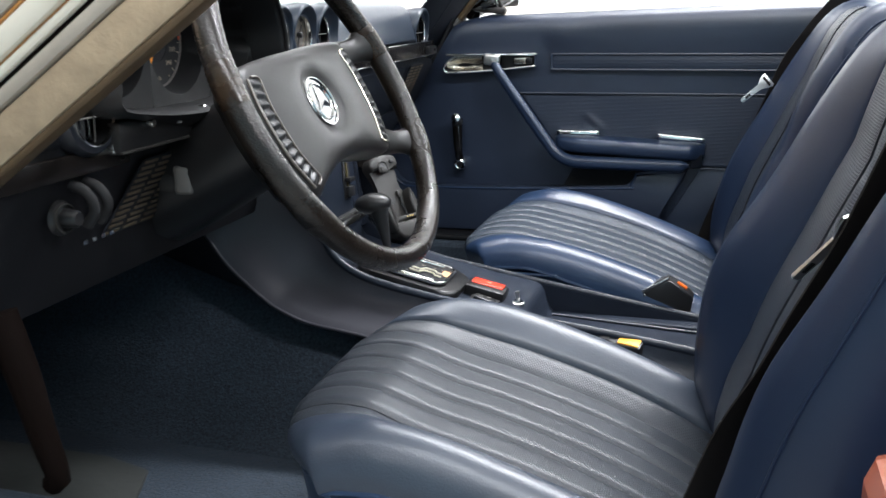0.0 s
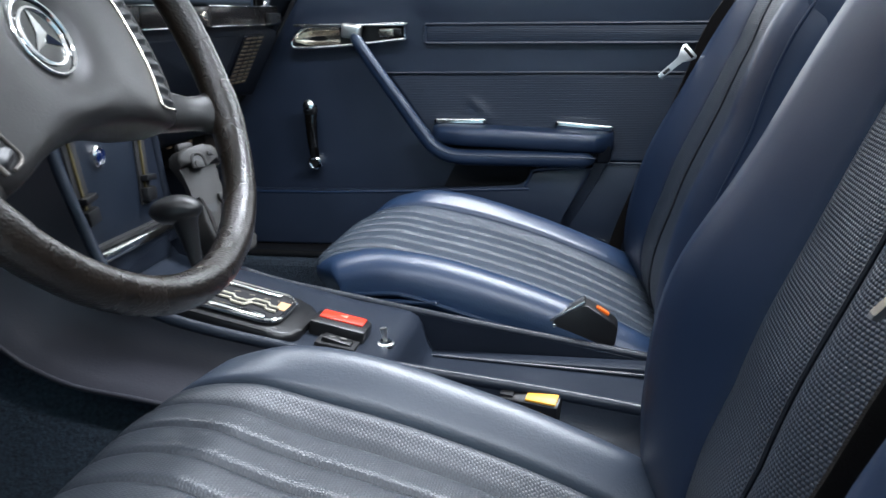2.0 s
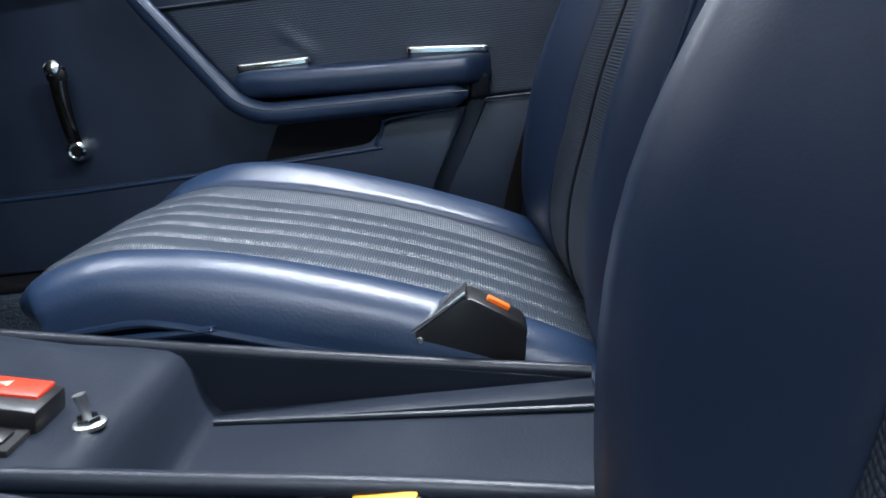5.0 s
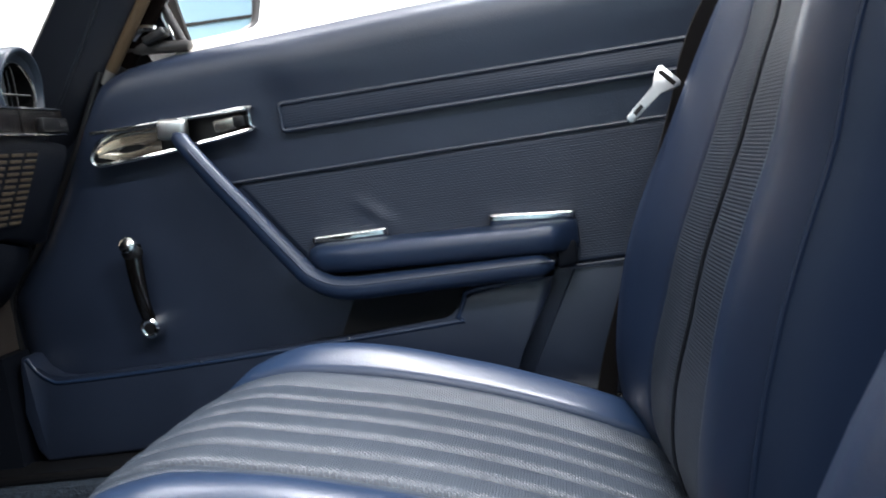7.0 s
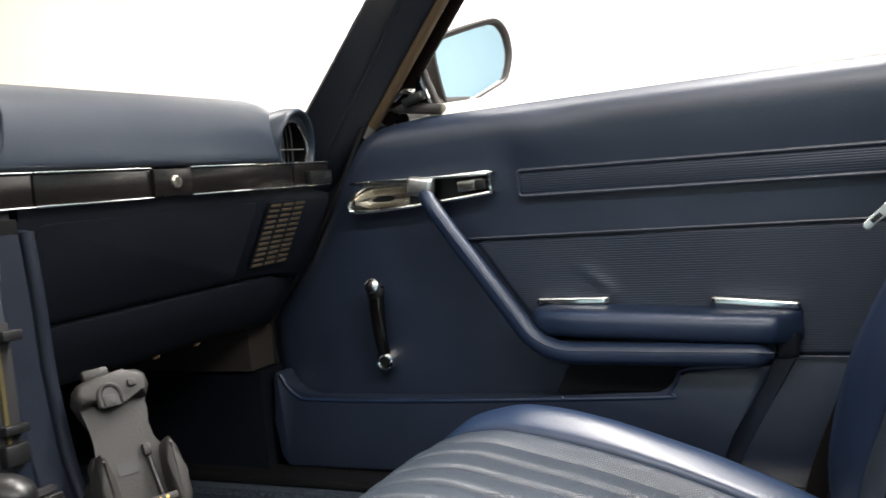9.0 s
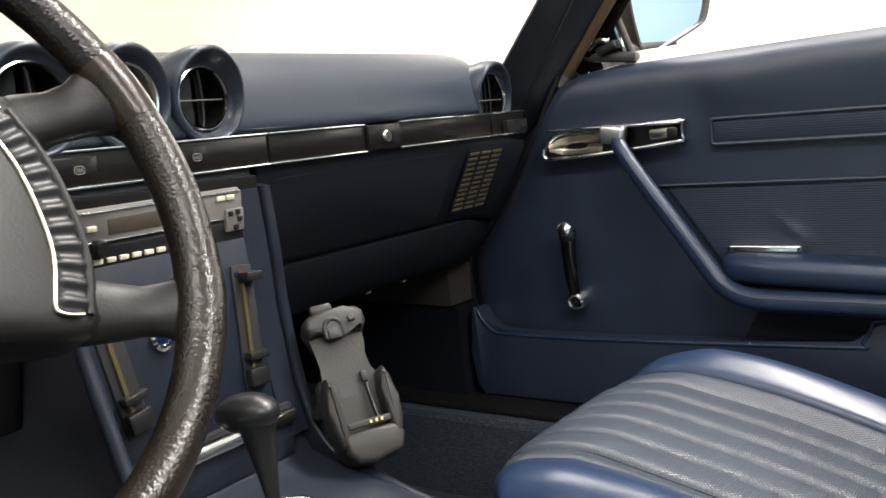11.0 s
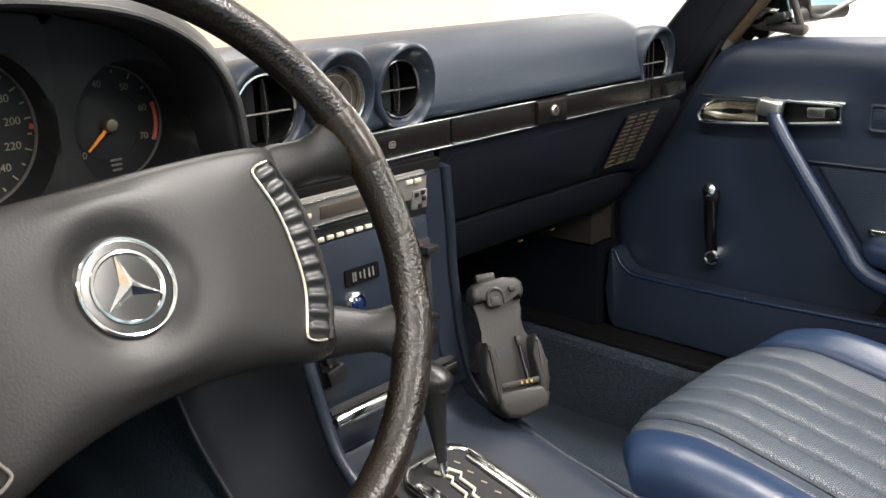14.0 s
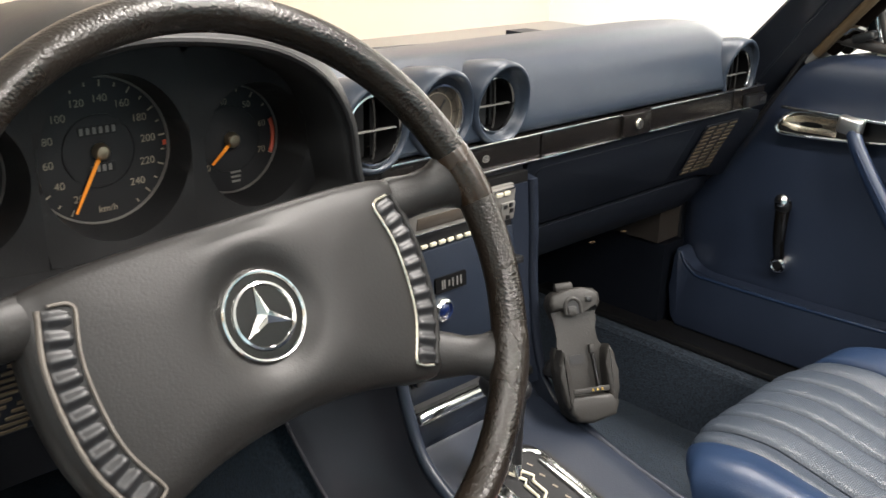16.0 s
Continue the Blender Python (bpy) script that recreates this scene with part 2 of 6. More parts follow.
def loft(rings, caps=True):
    """A skin over closed rings of equal count."""
    bm = bmesh.new()
    g = [[bm.verts.new(p) for p in r] for r in rings]
    n = len(g[0])
    for a, b in zip(g, g[1:]):
        for j in range(n):
            bm.faces.new((a[j], b[j], b[(j + 1) % n], a[(j + 1) % n]))
    if caps:
        bm.faces.new(g[0])
        bm.faces.new(g[-1][::-1])
    return bm


def spline(pts, n, closed=False):
    """n + 1 points along a Catmull-Rom curve through pts, evenly spaced by length."""
    pts = [V3(p) for p in pts]
    out = []
    m = len(pts) if closed else len(pts) - 1
    for i in range(m):
        a = pts[i - 1] if (i > 0 or closed) else pts[0] * 2 - pts[1]
        b, c = pts[i], pts[(i + 1) % len(pts)]
        d = pts[(i + 2) % len(pts)] if (i + 2 < len(pts) or closed) else c * 2 - b
        for k in range(12):
            t = k / 12
            out.append(0.5 * ((2 * b) + (c - a) * t + (2 * a - 5 * b + 4 * c - d) * t * t + (3 * b - a - 3 * c + d) * t ** 3))
    out.append(pts[0] if closed else pts[-1])
    ls = [0.0]
    for p, q in zip(out, out[1:]):
        ls.append(ls[-1] + (q - p).length)
    res, j = [], 0
    for i in range(n + 1):
        s = ls[-1] * i / n
        while j < len(ls) - 2 and ls[j + 1] < s:
            j += 1
        f = (s - ls[j]) / max(1e-9, ls[j + 1] - ls[j])
        res.append(out[j].lerp(out[j + 1], min(1, f)))
    return res


def tube(pts, r, seg=12, closed=False, squash=1.0, up=(0, 0, 1), caps=True):
    """A round or oval bar along pts; r: radius, or a function of 0..1."""
    pts = [V3(p) for p in pts]
    if closed and (pts[0] - pts[-1]).length < 1e-6:
        pts = pts[:-1]
    rings, n = [], len(pts)
    side = None
    for i, p in enumerate(pts):
        a = pts[i - 1] if (i > 0 or closed) else p
        b = pts[(i + 1) % n] if (i < n - 1 or closed) else p
        t = (b - a).normalized()
        if side is None:
            side = t.cross(V3(up))
            if side.length < 0.1:
                side = t.cross(V3((0, 1, 0)))
        side = (side - t * side.dot(t)).normalized()
        top = side.cross(t)
        rad = r(i / (n - 1)) if callable(r) else r
        rings.append([p + side * (rad * math.cos(2 * math.pi * k / seg)) + top * (rad * squash * math.sin(2 * math.pi * k / seg)) for k in range(seg)])
    if closed:
        rings.append(rings[0])
        bm = loft(rings, False)
        bmesh.ops.remove_doubles(bm, verts=bm.verts, dist=1e-6)
        return bm
    return loft(rings, caps)


def ribbon(pts, breadth, thick, across):
    """A flat band along pts, lying along the direction across."""
    a = V3(across).normalized()
    rings = []
    pts = [V3(p) for p in pts]
    for i, p in enumerate(pts):
        t = (pts[min(i + 1, len(pts) - 1)] - pts[max(i - 1, 0)]).normalized()
        w = (a - t * a.dot(t)).normalized()
        n = t.cross(w)
        width = breadth(i / (len(pts) - 1)) if callable(breadth) else breadth
        rings.append([p + w * (width / 2) + n * (thick / 2), p - w * (width / 2) + n * (thick / 2), p - w * (width / 2) - n * (thick / 2), p + w * (width / 2) - n * (thick / 2)])
    return loft(rings)


def lathe(profile, m=None, seg=32):
    """A turned shape: pairs of radius and height about z."""
    bm = bmesh.new()
    rings = []
    for r, h in profile:
        if r < 1e-6:
            rings.append([bm.verts.new((0, 0, h))])
        else:
            rings.append([bm.verts.new((r * math.cos(2 * math.pi * k / seg), r * math.sin(2 * math.pi * k / seg), h)) for k in range(seg)])
    for a, b in zip(rings, rings[1:]):
        for k in range(seg):
            q = [a[k % len(a)], b[k % len(b)], b[(k + 1) % len(b)], a[(k + 1) % len(a)]]
            u = []
            for v in q:
                if v not in u:
                    u.append(v)
            if len(u) > 2:
                bm.faces.new(u)
    if m is not None:
        bmesh.ops.transform(bm, matrix=m, verts=bm.verts)
    return bm


def prism(poly, h, m=None, bevel=0.0, seg=2):
    """A plate: a flat outline in x, y raised from 0 to h, its edges rounded."""
    bm = bmesh.new()
    lo = [bm.verts.new((x, y, 0)) for x, y in poly]
    hi = [bm.verts.new((x, y, h)) for x, y in poly]
    n = len(poly)
    bm.faces.new(lo[::-1])
    top = bm.faces.new(hi)
    for i in range(n):
        bm.faces.new((lo[i], lo[(i + 1) % n], hi[(i + 1) % n], hi[i]))
    if bevel:
        bmesh.ops.bevel(bm, geom=list(top.edges), offset=bevel, segments=seg, profile=0.5, affect="EDGES")
    if m is not None:
        bmesh.ops.transform(bm, matrix=m, verts=bm.verts)
    return bm


def rounded(w, h, r, n=5, cx=0.0, cy=0.0):
    """The outline of a rectangle with round corners."""
    out = []
    for sx, sy, a0 in ((1, 1, 0), (-1, 1, 90), (-1, -1, 180), (1, -1, 270)):
        for k in range(n + 1):
            a = radians(a0 + 90 * k / n)
            out.append((cx + sx * (w / 2 - r) + r * math.cos(a), cy + sy * (h / 2 - r) + r * math.sin(a)))
    return out


def axes(origin, x, y):
    """A frame at origin whose x and y run along those directions."""
    x = V3(x).normalized()
    z = x.cross(V3(y)).normalized()
    y = z.cross(x)
    m = Matrix((x, y, z)).transposed().to_4x4()
    m.translation = V3(origin)
    return m


def lettering(name, text, size, m, material, parent, label=""):
    cu = bpy.data.curves.new(name, "FONT")
    cu.body, cu.size, cu.align_x, cu.align_y, cu.extrude = text, size, "CENTER", "CENTER", 0.0001
    ob = bpy.data.objects.new(name, cu)
    scene.collection.objects.link(ob)
    me = bpy.data.meshes.new_from_object(ob.evaluated_get(bpy.context.evaluated_depsgraph_get()))
    bpy.data.objects.remove(ob)
    bm = bmesh.new()
    bm.from_mesh(me)
    bpy.data.meshes.remove(me)
    bmesh.ops.transform(bm, matrix=m, verts=bm.verts)
    return part(name, bm, material, parent, label, smooth=0)


def mixv(pts, x):
    """Piecewise-linear value at x through pairs."""
    for (a, va), (b, vb) in zip(pts, pts[1:]):
        if x <= b:
            f = max(0.0, (x - a) / (b - a))
            return va + (vb - va) * f
    return pts[-1][1]

# ---- the hall round the car ----
def slab(name, lo, hi, material, label, bevel=0.0):
    c = [(a + b) / 2 for a, b in zip(lo, hi)]
    s = [b - a for a, b in zip(lo, hi)]
    ob = part(name, box(*s, bevel=bevel), material, None, smooth=0, at=pose(*c))
    return tagged(ob, label, name.split("_")[0], kind="structure")


slab("ground", (-6, -5, -0.1), (6, 7, 0), FLOORM, "grey painted concrete hall floor")
slab("ceiling", (-6, -5, 3.5), (6, 7, 3.6), WALLM, "plain white hall ceiling")
slab("wall_front", (-6.1, -5, 0), (-6, 7, 3.5), WALLC, "warm cream painted hall wall")
slab("wall_side", (-6, 7, 0), (6, 7.1, 3.5), WALLM, "bright white painted hall wall")
slab("wall_back", (6, -5, 0), (6.1, 7, 3.5), WALLB, "pale blue sheet metal hall wall")
slab("wall_far", (-6, -5.1, 0), (6, -5, 3.5), WALLB, "pale blue sheet metal hall wall with seams")
for k, (zz, hh) in enumerate(((0.9, 0.02), (1.7, 0.02), (2.5, 0.02), (3.0, 0.07))):
    slab("wall_batten", (-6, -5.0, zz), (6, -4.97, zz + hh), FELT, "thin dark batten across the pale hall wall")
    slab("wall_batten", (5.97, -4.95, zz), (6.0, 7, zz + hh), FELT, "thin dark batten across the pale hall wall")
for k in range(19):
    slab("wall_seam", (-5.7 + 0.62 * k, -5.0, 0.0), (-5.685 + 0.62 * k, -4.985, 3.5), WALLM, "upright seam of the pale sheet metal hall wall")
for lx, ly in LAMPS:
    tray = thing("ceiling_lamp", "long flat white ceiling light, out of view under the hall ceiling", "ceiling light", (lx, ly, 3.5), group="ceiling lights")
    part("frame", box(2.06, 0.40, 0.06, pose(lx, ly, 3.468), 0.008), WALLM, tray)

# ---- the car's shell ----
slab("car_floor", (-0.95, -0.62, 0.27), (0.75, 0.73, 0.30), CARPET, "dark blue carpet on the car floor")
slab("firewall", (-0.98, -0.62, 0.27), (-0.93, 0.73, 0.78), SHADEV, "footwell bulkhead behind the dashboard, shade put into its dark colour")
slab("rear_bulkhead", (0.74, -0.62, 0.27), (0.80, 0.73, 0.88), CARPET, "dark carpeted bulkhead behind the seats")
slab("scuttle", (-1.05, -0.64, 0.72), (-0.60, 0.75, 0.785), MATTE, "dark scuttle panel below the windscreen")
# sills on both sides, carpeted inside
for sgn, y0, y1 in ((1, 0.60, 0.74), (-1, -0.64, -0.50)):
    slab("sill", (-0.9, y0, 0.20), (0.78, y1, 0.425), CARPET, "dark carpeted door sill", 0.012)
slab("sill_trim", (-0.62, 0.612, 0.4255), (0.11, 0.668, 0.4370), BLACK, "worn black rubber strip along the door sill", 0.004)
slab("sill_plate", (0.12, 0.655, 0.426), (0.42, 0.735, 0.432), ALU, "worn ribbed aluminium sill plate")
for k in range(5):
    slab("sill_rib", (0.12, 0.662 + 0.015 * k, 0.433), (0.42, 0.667 + 0.015 * k, 0.435), ALU, "raised aluminium rib on the sill plate")
# unseen slab added to keep lamp light off the driver's footwell
slab("door_2", (-0.56, -1.50, 0.28), (-0.46, -0.66, 0.84), SHADEV, "driver's door standing wide open, unseen, added to shade the footwell", 0.02)
slab("body_side", (0.434, -0.72, 0.20), (0.80, -0.625, 0.652), BODY, "glossy red brown body side behind the driver's door", 0.02)
slab("kick_panel", (-0.93, 0.645, 0.30), (-0.385, 0.70, 0.57), SHADEV, "vinyl kick panel beside the footwell, shade put into its dark colour")
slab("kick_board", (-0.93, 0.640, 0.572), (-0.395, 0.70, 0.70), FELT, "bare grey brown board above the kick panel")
slab("driver_kick_panel", (-0.93, -0.62, 0.30), (-0.40, -0.585, 0.80), SHADEV, "vinyl kick panel on the driver's side, shade put into its dark colour")


slab("hinge_post", (-0.80, 0.705, 0.42), (-0.36, 0.76, 0.86), SHADEV, "dark hinge post in front of the door")


def tunnel():
    rings = []
    for x, top in ((-0.95, 0.62), (-0.55, 0.58), (-0.30, 0.50), (-0.05, 0.44), (0.40, 0.40), (0.75, 0.40)):
        rings.append([V3((x, y, z)) for y, z in ((-0.17, 0.29), (-0.115, 0.33), (-0.09, top - 0.05), (-0.06, top), (0.17, top), (0.20, top - 0.05), (0.225, 0.33), (0.28, 0.29))])
    ob = part("tunnel", loft(rings), CARPET, smooth=60)
    tagged(ob, "dark blue carpeted transmission tunnel", "tunnel", kind="structure")


tunnel()


# ---- windscreen pillars ----
def pillar_right():
    ob = thing("windscreen_pillar", "windscreen pillar wrapped in navy vinyl with an old brown rubber seal", "car pillar", (-0.27, 0.70, 0.80))
    rake = lambda x, y, dx, dy: (lambda z: V3((x + dx * (z - 0.85), y + dy * (z - 0.85), z)))
    front, ridge, rear = rake(-0.342, 0.6725, 0.99, -0.32), rake(-0.281, 0.689, 0.80, -0.20), rake(-0.246, 0.714, 0.90, -0.25)
    rings = []
    for z in (0.76, 0.80, 0.85, 0.90, 0.95, 1.0, 1.05, 1.10):
        f, c, r = front(z), ridge(z), rear(z)
        rings.append([f + V3((-0.012, 0.05, 0)), f + V3((-0.003, 0.007, 0)), f + V3((-0.001, 0.001, 0)), f + V3((0.004, -0.001, 0)), f.lerp(c, 0.5) + V3((0, -0.003, 0)), f.lerp(c, 0.9), c, c.lerp(r, 0.12), c.lerp(r, 0.6), r + V3((-0.004, 0.002, 0)), r + V3((0.006, 0.02, 0)), r + V3((0.0, 0.06, 0))])
    part("pillar_cover", loft(rings), PILLV, ob, smooth=40)
    part("crease", tube([ridge(z) + V3((0, -0.0004, 0)) for z in (0.77, 0.85, 0.95, 1.09)], 0.0019, 8), PILLV, ob)
    part("seal", tube([rear(z) for z in (0.886, 0.92, 0.97, 1.03, 1.09)], 0.0072, 10), SEAL, ob, "cracked brown rubber seal")
    part("window_rubber", tube([rear(z) + V3((0.009, 0.016, 0)) for z in (0.89, 0.95, 1.02, 1.09)], 0.010, 10), POSTS, ob, "dark window rubber behind the seal")
    part("seal_foot", tube([rear(z) + V3((0, -0.001, 0)) for z in (0.872, 0.880, 0.888)], 0.0060, 10), RADIO, ob)



pillar_right()


def pillar_left():
    """The near pillar and the quarter-light channel beside the driver."""
    ob = thing("driver_pillar", "cream painted windscreen pillar with chrome channel and brown rubber seal", "car pillar", (-0.25, -0.60, 0.80))
    a, b = V3((-0.33, -0.60, 0.752)), V3((0.10, -0.60, 1.042))
    along = (b - a).normalized()
    out = V3((-along.z, 0, along.x))
    for name, off, y, w, mt in (("seal", -0.0165, -0.602, 0.007, SEAL), ("felt_channel", 0.0035, -0.603, 0.0335, FELTS), ("chrome_channel", 0.0275, -0.606, 0.013, TRIMG), ("glass_rubber", 0.0357, -0.604, 0.003, POSTS),
                                ("inner_frame", 0.0415, -0.608, 0.0085, CREAM), ("rubber_line", 0.0464, -0.606, 0.0016, ORNG), ("painted_frame", 0.0570, -0.612, 0.0195, CREAM), ("outer_seal", 0.0685, -0.61, 0.003, ORNG), ("outer_rubber", 0.078, -0.612, 0.015, TRIMG)):
        part(name, box((b - a).length, 0.02, w, axes((a + b) / 2 + out * off + V3((0, y + 0.6, 0)), along, (0, 1, 0)), min(0.004, w * 0.4)), mt, ob)
    part("post_seal", tube(spline([(-0.285, -0.585, 0.66), (-0.268, -0.583, 0.60), (-0.258, -0.58, 0.54), (-0.252, -0.575, 0.495), (-0.262, -0.573, 0.485)], 14), lambda q: 0.018 - 0.007 * q, 10), POSTS, ob, "dark brown rubber post seal")


pillar_left()

# ---- the passenger's door ----
DOOR_Y = 0.692


def door_face(z):
    return mixv([(0.42, 0.700), (0.55, 0.693), (0.76, 0.690), (0.80, 0.688), (0.84, 0.684), (0.861, 0.684), (0.877, 0.689), (0.888, 0.700), (0.893, 0.716)], z)


def door_front(z):
    return mixv([(0.42, -0.365), (0.44, -0.385), (0.55, -0.388), (0.635, -0.388), (0.70, -0.335), (0.80, -0.272), (0.876, -0.224), (0.889, -0.190), (0.894, -0.150)], z)


def passenger_door():
    d = thing("door_1", "closed car door with dark blue vinyl lining and chrome fittings", "car door", (0.1, 0.72, 0.42), kind="structure")

    def face(u, v):
        z = 0.42 + (0.8942 - 0.42) * v
        x = door_front(z) + (0.66 - door_front(z)) * u
        y = door_face(z)
        # soft rolled front edge, and a pucker beside the chrome handle
        e = (x - door_front(z)) / 0.03
        if e < 1:
            y += 0.012 * (1 - e) ** 2
        y -= 0.0026 * math.sin(x * 21 + z * 9) * math.exp(-((x - 0.02) / 0.10) ** 2 - ((z - 0.853) / 0.022) ** 2)
        y -= 0.0016 * math.sin(x * 60 + z * 45) * math.exp(-((x + 0.025) / 0.035) ** 2 - ((z - 0.825) / 0.030) ** 2)
        y -= 0.0009 * math.sin(x * 8.3 + z * 13 + 1.1) * math.sin(x * 3.1 - z * 19)
        y -= 0.0035 * math.exp(-((x - 0.075) / 0.05) ** 2 - ((z - 0.668) / 0.012) ** 2)
        return V3((x, y, z + 0.032 * (x + 0.12) * max(0.0, (z - 0.80) / 0.1)))

    part("lining", surf(face, 90, 60), DOORV, d, smooth=80)
    part("door_core", box(1.03, 0.09, 0.44, pose(0.155, 0.765, 0.64), 0.01), SHADEV, d)
    # painted strip along the window sill
    part("window_sill_trim", box(0.80, 0.034, 0.013, pose(0.262, 0.7265, 0.9076, 36, -1.9, 0), 0.004, 3), CREAM, d, "cream painted window sill strip")
    part("outer_sill_rubber", box(0.80, 0.012, 0.010, pose(0.262, 0.75, 0.905, 0, -1.9, 0), 0.003), CREAM, d)
    part("sill_line", tube([(-0.135, 0.736, 0.9064), (0.66, 0.736, 0.9325)], 0.0009, 6), RADIO, d)
    # woven panels, edged by raised beads
    part("woven_strip", prism(rounded(0.654, 0.027, 0.005, 4, 0.316, 0.7985), 0.004, axes((0, DOOR_Y - 0.0058, 0), (1, 0, 0), (0, 0, 1)), 0.0015), WEAVE_D, d, "narrow woven vinyl strip")

    def panel(u, v):
        """The woven middle of the door, drawn into folds above the armrest's clips."""
        z = 0.587 + 0.148 * v
        x = mixv([(0.587, 0.02), (0.734, -0.085)], z)
        x += (0.62 - x) * u
        y = DOOR_Y - 0.0032
        if min(u, v, 1 - u, 1 - v) < 1e-6:
            y = DOOR_Y + 0.002
        fold = math.exp(-((x - 0.085 + 0.9 * (z - 0.668)) / 0.010) ** 2 - ((z - 0.676) / 0.016) ** 2)
        return V3((x, y - 0.0034 * fold - 0.0006 * math.sin(x * 17 + z * 31) * math.sin(x * 9), z))

    part("woven_panel", surf(panel, 120, 40), WEAVE_D, d, "woven vinyl door panel", smooth=80)
    y1 = DOOR_Y - 0.0055
    part("bead", tube(spline([(-0.086, y1, 0.734), (0.2, y1, 0.7355), (0.62, y1, 0.736)], 16), 0.0019, 8), DOORV, d)
    part("bead", tube([(0.285, y1, 0.587), (0.62, y1, 0.586)], 0.0016, 8), DOORV, d)
    part("bead", tube([V3((x, y1 - 0.0042, z)) for x, z in rounded(0.658, 0.031, 0.005, 6, 0.316, 0.7985)], 0.0026, 8, True), DOORV, d)
    # map pocket
    m = axes((0, 0.690, 0), (1, 0, 0), (0, 0, 1))
    outline = [(-0.372, 0.452), (-0.376, 0.50), (-0.3745, 0.550), (-0.370, 0.566), (-0.362, 0.565), (-0.352, 0.548), (-0.338, 0.537), (-0.318, 0.5320), (-0.15, 0.534), (0.143, 0.5455), (0.156, 0.5495), (0.167, 0.568), (0.176, 0.579), (0.256, 0.5835), (0.268, 0.583), (0.262, 0.566), (0.224, 0.505), (0.207, 0.478), (0.195, 0.442), (-0.36, 0.436)]
    part("map_pocket", prism(outline, 0.034, m, 0.006, 4), DOORV, d, "deep blue vinyl map pocket", smooth=60)
    lip = spline([V3((x, 0.6575, z - 0.0006)) for x, z in outline[4:14]], 70)
    part("pocket_bead", tube(lip, 0.0030, 10), SEATV, d)
    # thin black sheet standing in for the shade between armrest and pocket
    part("pocket_shade_sheet", prism([(0.04, 0.588), (0.275, 0.588), (0.262, 0.575), (0.15, 0.54), (0.015, 0.54)], 0.0012, axes((0, 0.6905, 0), (1, 0, 0), (0, 0, 1))), MATTE, d)
    for x in (-0.147, 0.031):
        part("screw", lathe([(0, 0.0015), (0.0022, 0.001), (0.0026, 0)], axes((x, 0.6565, 0.5345 if x < 0 else 0.5415), (1, 0, 0), (0, 0, 1)), 10), ALU, d)
    # armrest
    rings = []
    for x, g, h in ((-0.002, 0.0, 0.3), (0.004, 0.6, 0.7), (0.02, 0.9, 0.95), (0.06, 1, 1), (0.15, 1, 1), (0.25, 1, 1), (0.270, 1, 1), (0.2755, 0.90, 1), (0.288, 0.52, 0.97), (0.298, 0.20, 0.92), (0.301, 0.05, 0.8)):
        c = 0.640 - 0.012 * (x / 0.3)
        rings.append([V3((x, 0.695 - dy * (0.25 + 0.75 * g), c + dz * h)) for dy, dz in ((0, 0.012), (0.03, 0.013), (0.052, 0.0115), (0.061, 0.0085), (0.0655, 0.003), (0.066, -0.006), (0.064, -0.014), (0.057, -0.0195), (0, -0.0195))])
    part("armrest", loft(rings), VINYL, d, "padded blue vinyl armrest", smooth=50)
    # dark block put where the armrest's end turns into shade
    part("armrest_end", box(0.026, 0.040, 0.030, pose(0.279, 0.674, 0.605, 0, 0, 24), 0.006, 3), SHADEV, d)
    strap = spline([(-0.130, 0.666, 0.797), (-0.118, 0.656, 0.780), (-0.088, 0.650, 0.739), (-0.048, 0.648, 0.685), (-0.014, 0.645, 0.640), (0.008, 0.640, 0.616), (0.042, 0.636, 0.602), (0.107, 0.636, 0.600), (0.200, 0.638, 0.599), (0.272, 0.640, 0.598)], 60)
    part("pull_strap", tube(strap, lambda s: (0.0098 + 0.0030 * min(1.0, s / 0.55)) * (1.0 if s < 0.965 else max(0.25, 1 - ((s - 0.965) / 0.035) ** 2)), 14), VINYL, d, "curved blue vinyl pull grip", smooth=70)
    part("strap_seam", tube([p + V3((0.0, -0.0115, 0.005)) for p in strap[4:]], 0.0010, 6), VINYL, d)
    # underside coloured dark for the shade below the armrest
    part("armrest_underside", box(0.25, 0.05, 0.018, pose(0.15, 0.67, 0.606), 0.004), SHADEV, d)
    for x0, x1, z0, fall in ((0.001, 0.091, 0.6565, 0.0), (0.204, 0.301, 0.6505, 5.0)):
        cm = pose((x0 + x1) / 2, 0.681, z0, 0, fall, 0)
        part("armrest_trim", prism(rounded(x1 - x0, 0.018, 0.007, 4), 0.0075, cm @ pose(0, 0, -0.004), 0.003, 3), CHROME, d, "bright chrome armrest clip")
        part("armrest_riser", prism(rounded(x1 - x0 - 0.004, 0.020, 0.007, 4), 0.014, cm @ pose(0, 0.002, -0.018), 0.002), VINYL, d)
    # inner door handle
    hm = axes((0, 0.686, 0), (1, 0, 0), (0, 0, 1))
    shell = [(-0.241, 0.783), (-0.238, 0.778), (-0.225, 0.776), (-0.150, 0.780), (-0.050, 0.790), (-0.046, 0.794), (-0.046, 0.812), (-0.050, 0.815), (-0.150, 0.812), (-0.205, 0.811), (-0.226, 0.804), (-0.237, 0.793)]
    rim = spline([V3((x, 0.672, z)) for x, z in shell], 80, True)
    part("handle_bezel", tube(rim, 0.0028, 8, True), CHROME, d, "polished chrome door handle bezel")
    part("handle_wall", surf(lambda u, v: (lambda p: V3((p.x, 0.672 + 0.02 * v, p.z)))(rim[int(round(u * 80))]), 80, 3), CHROME, d)
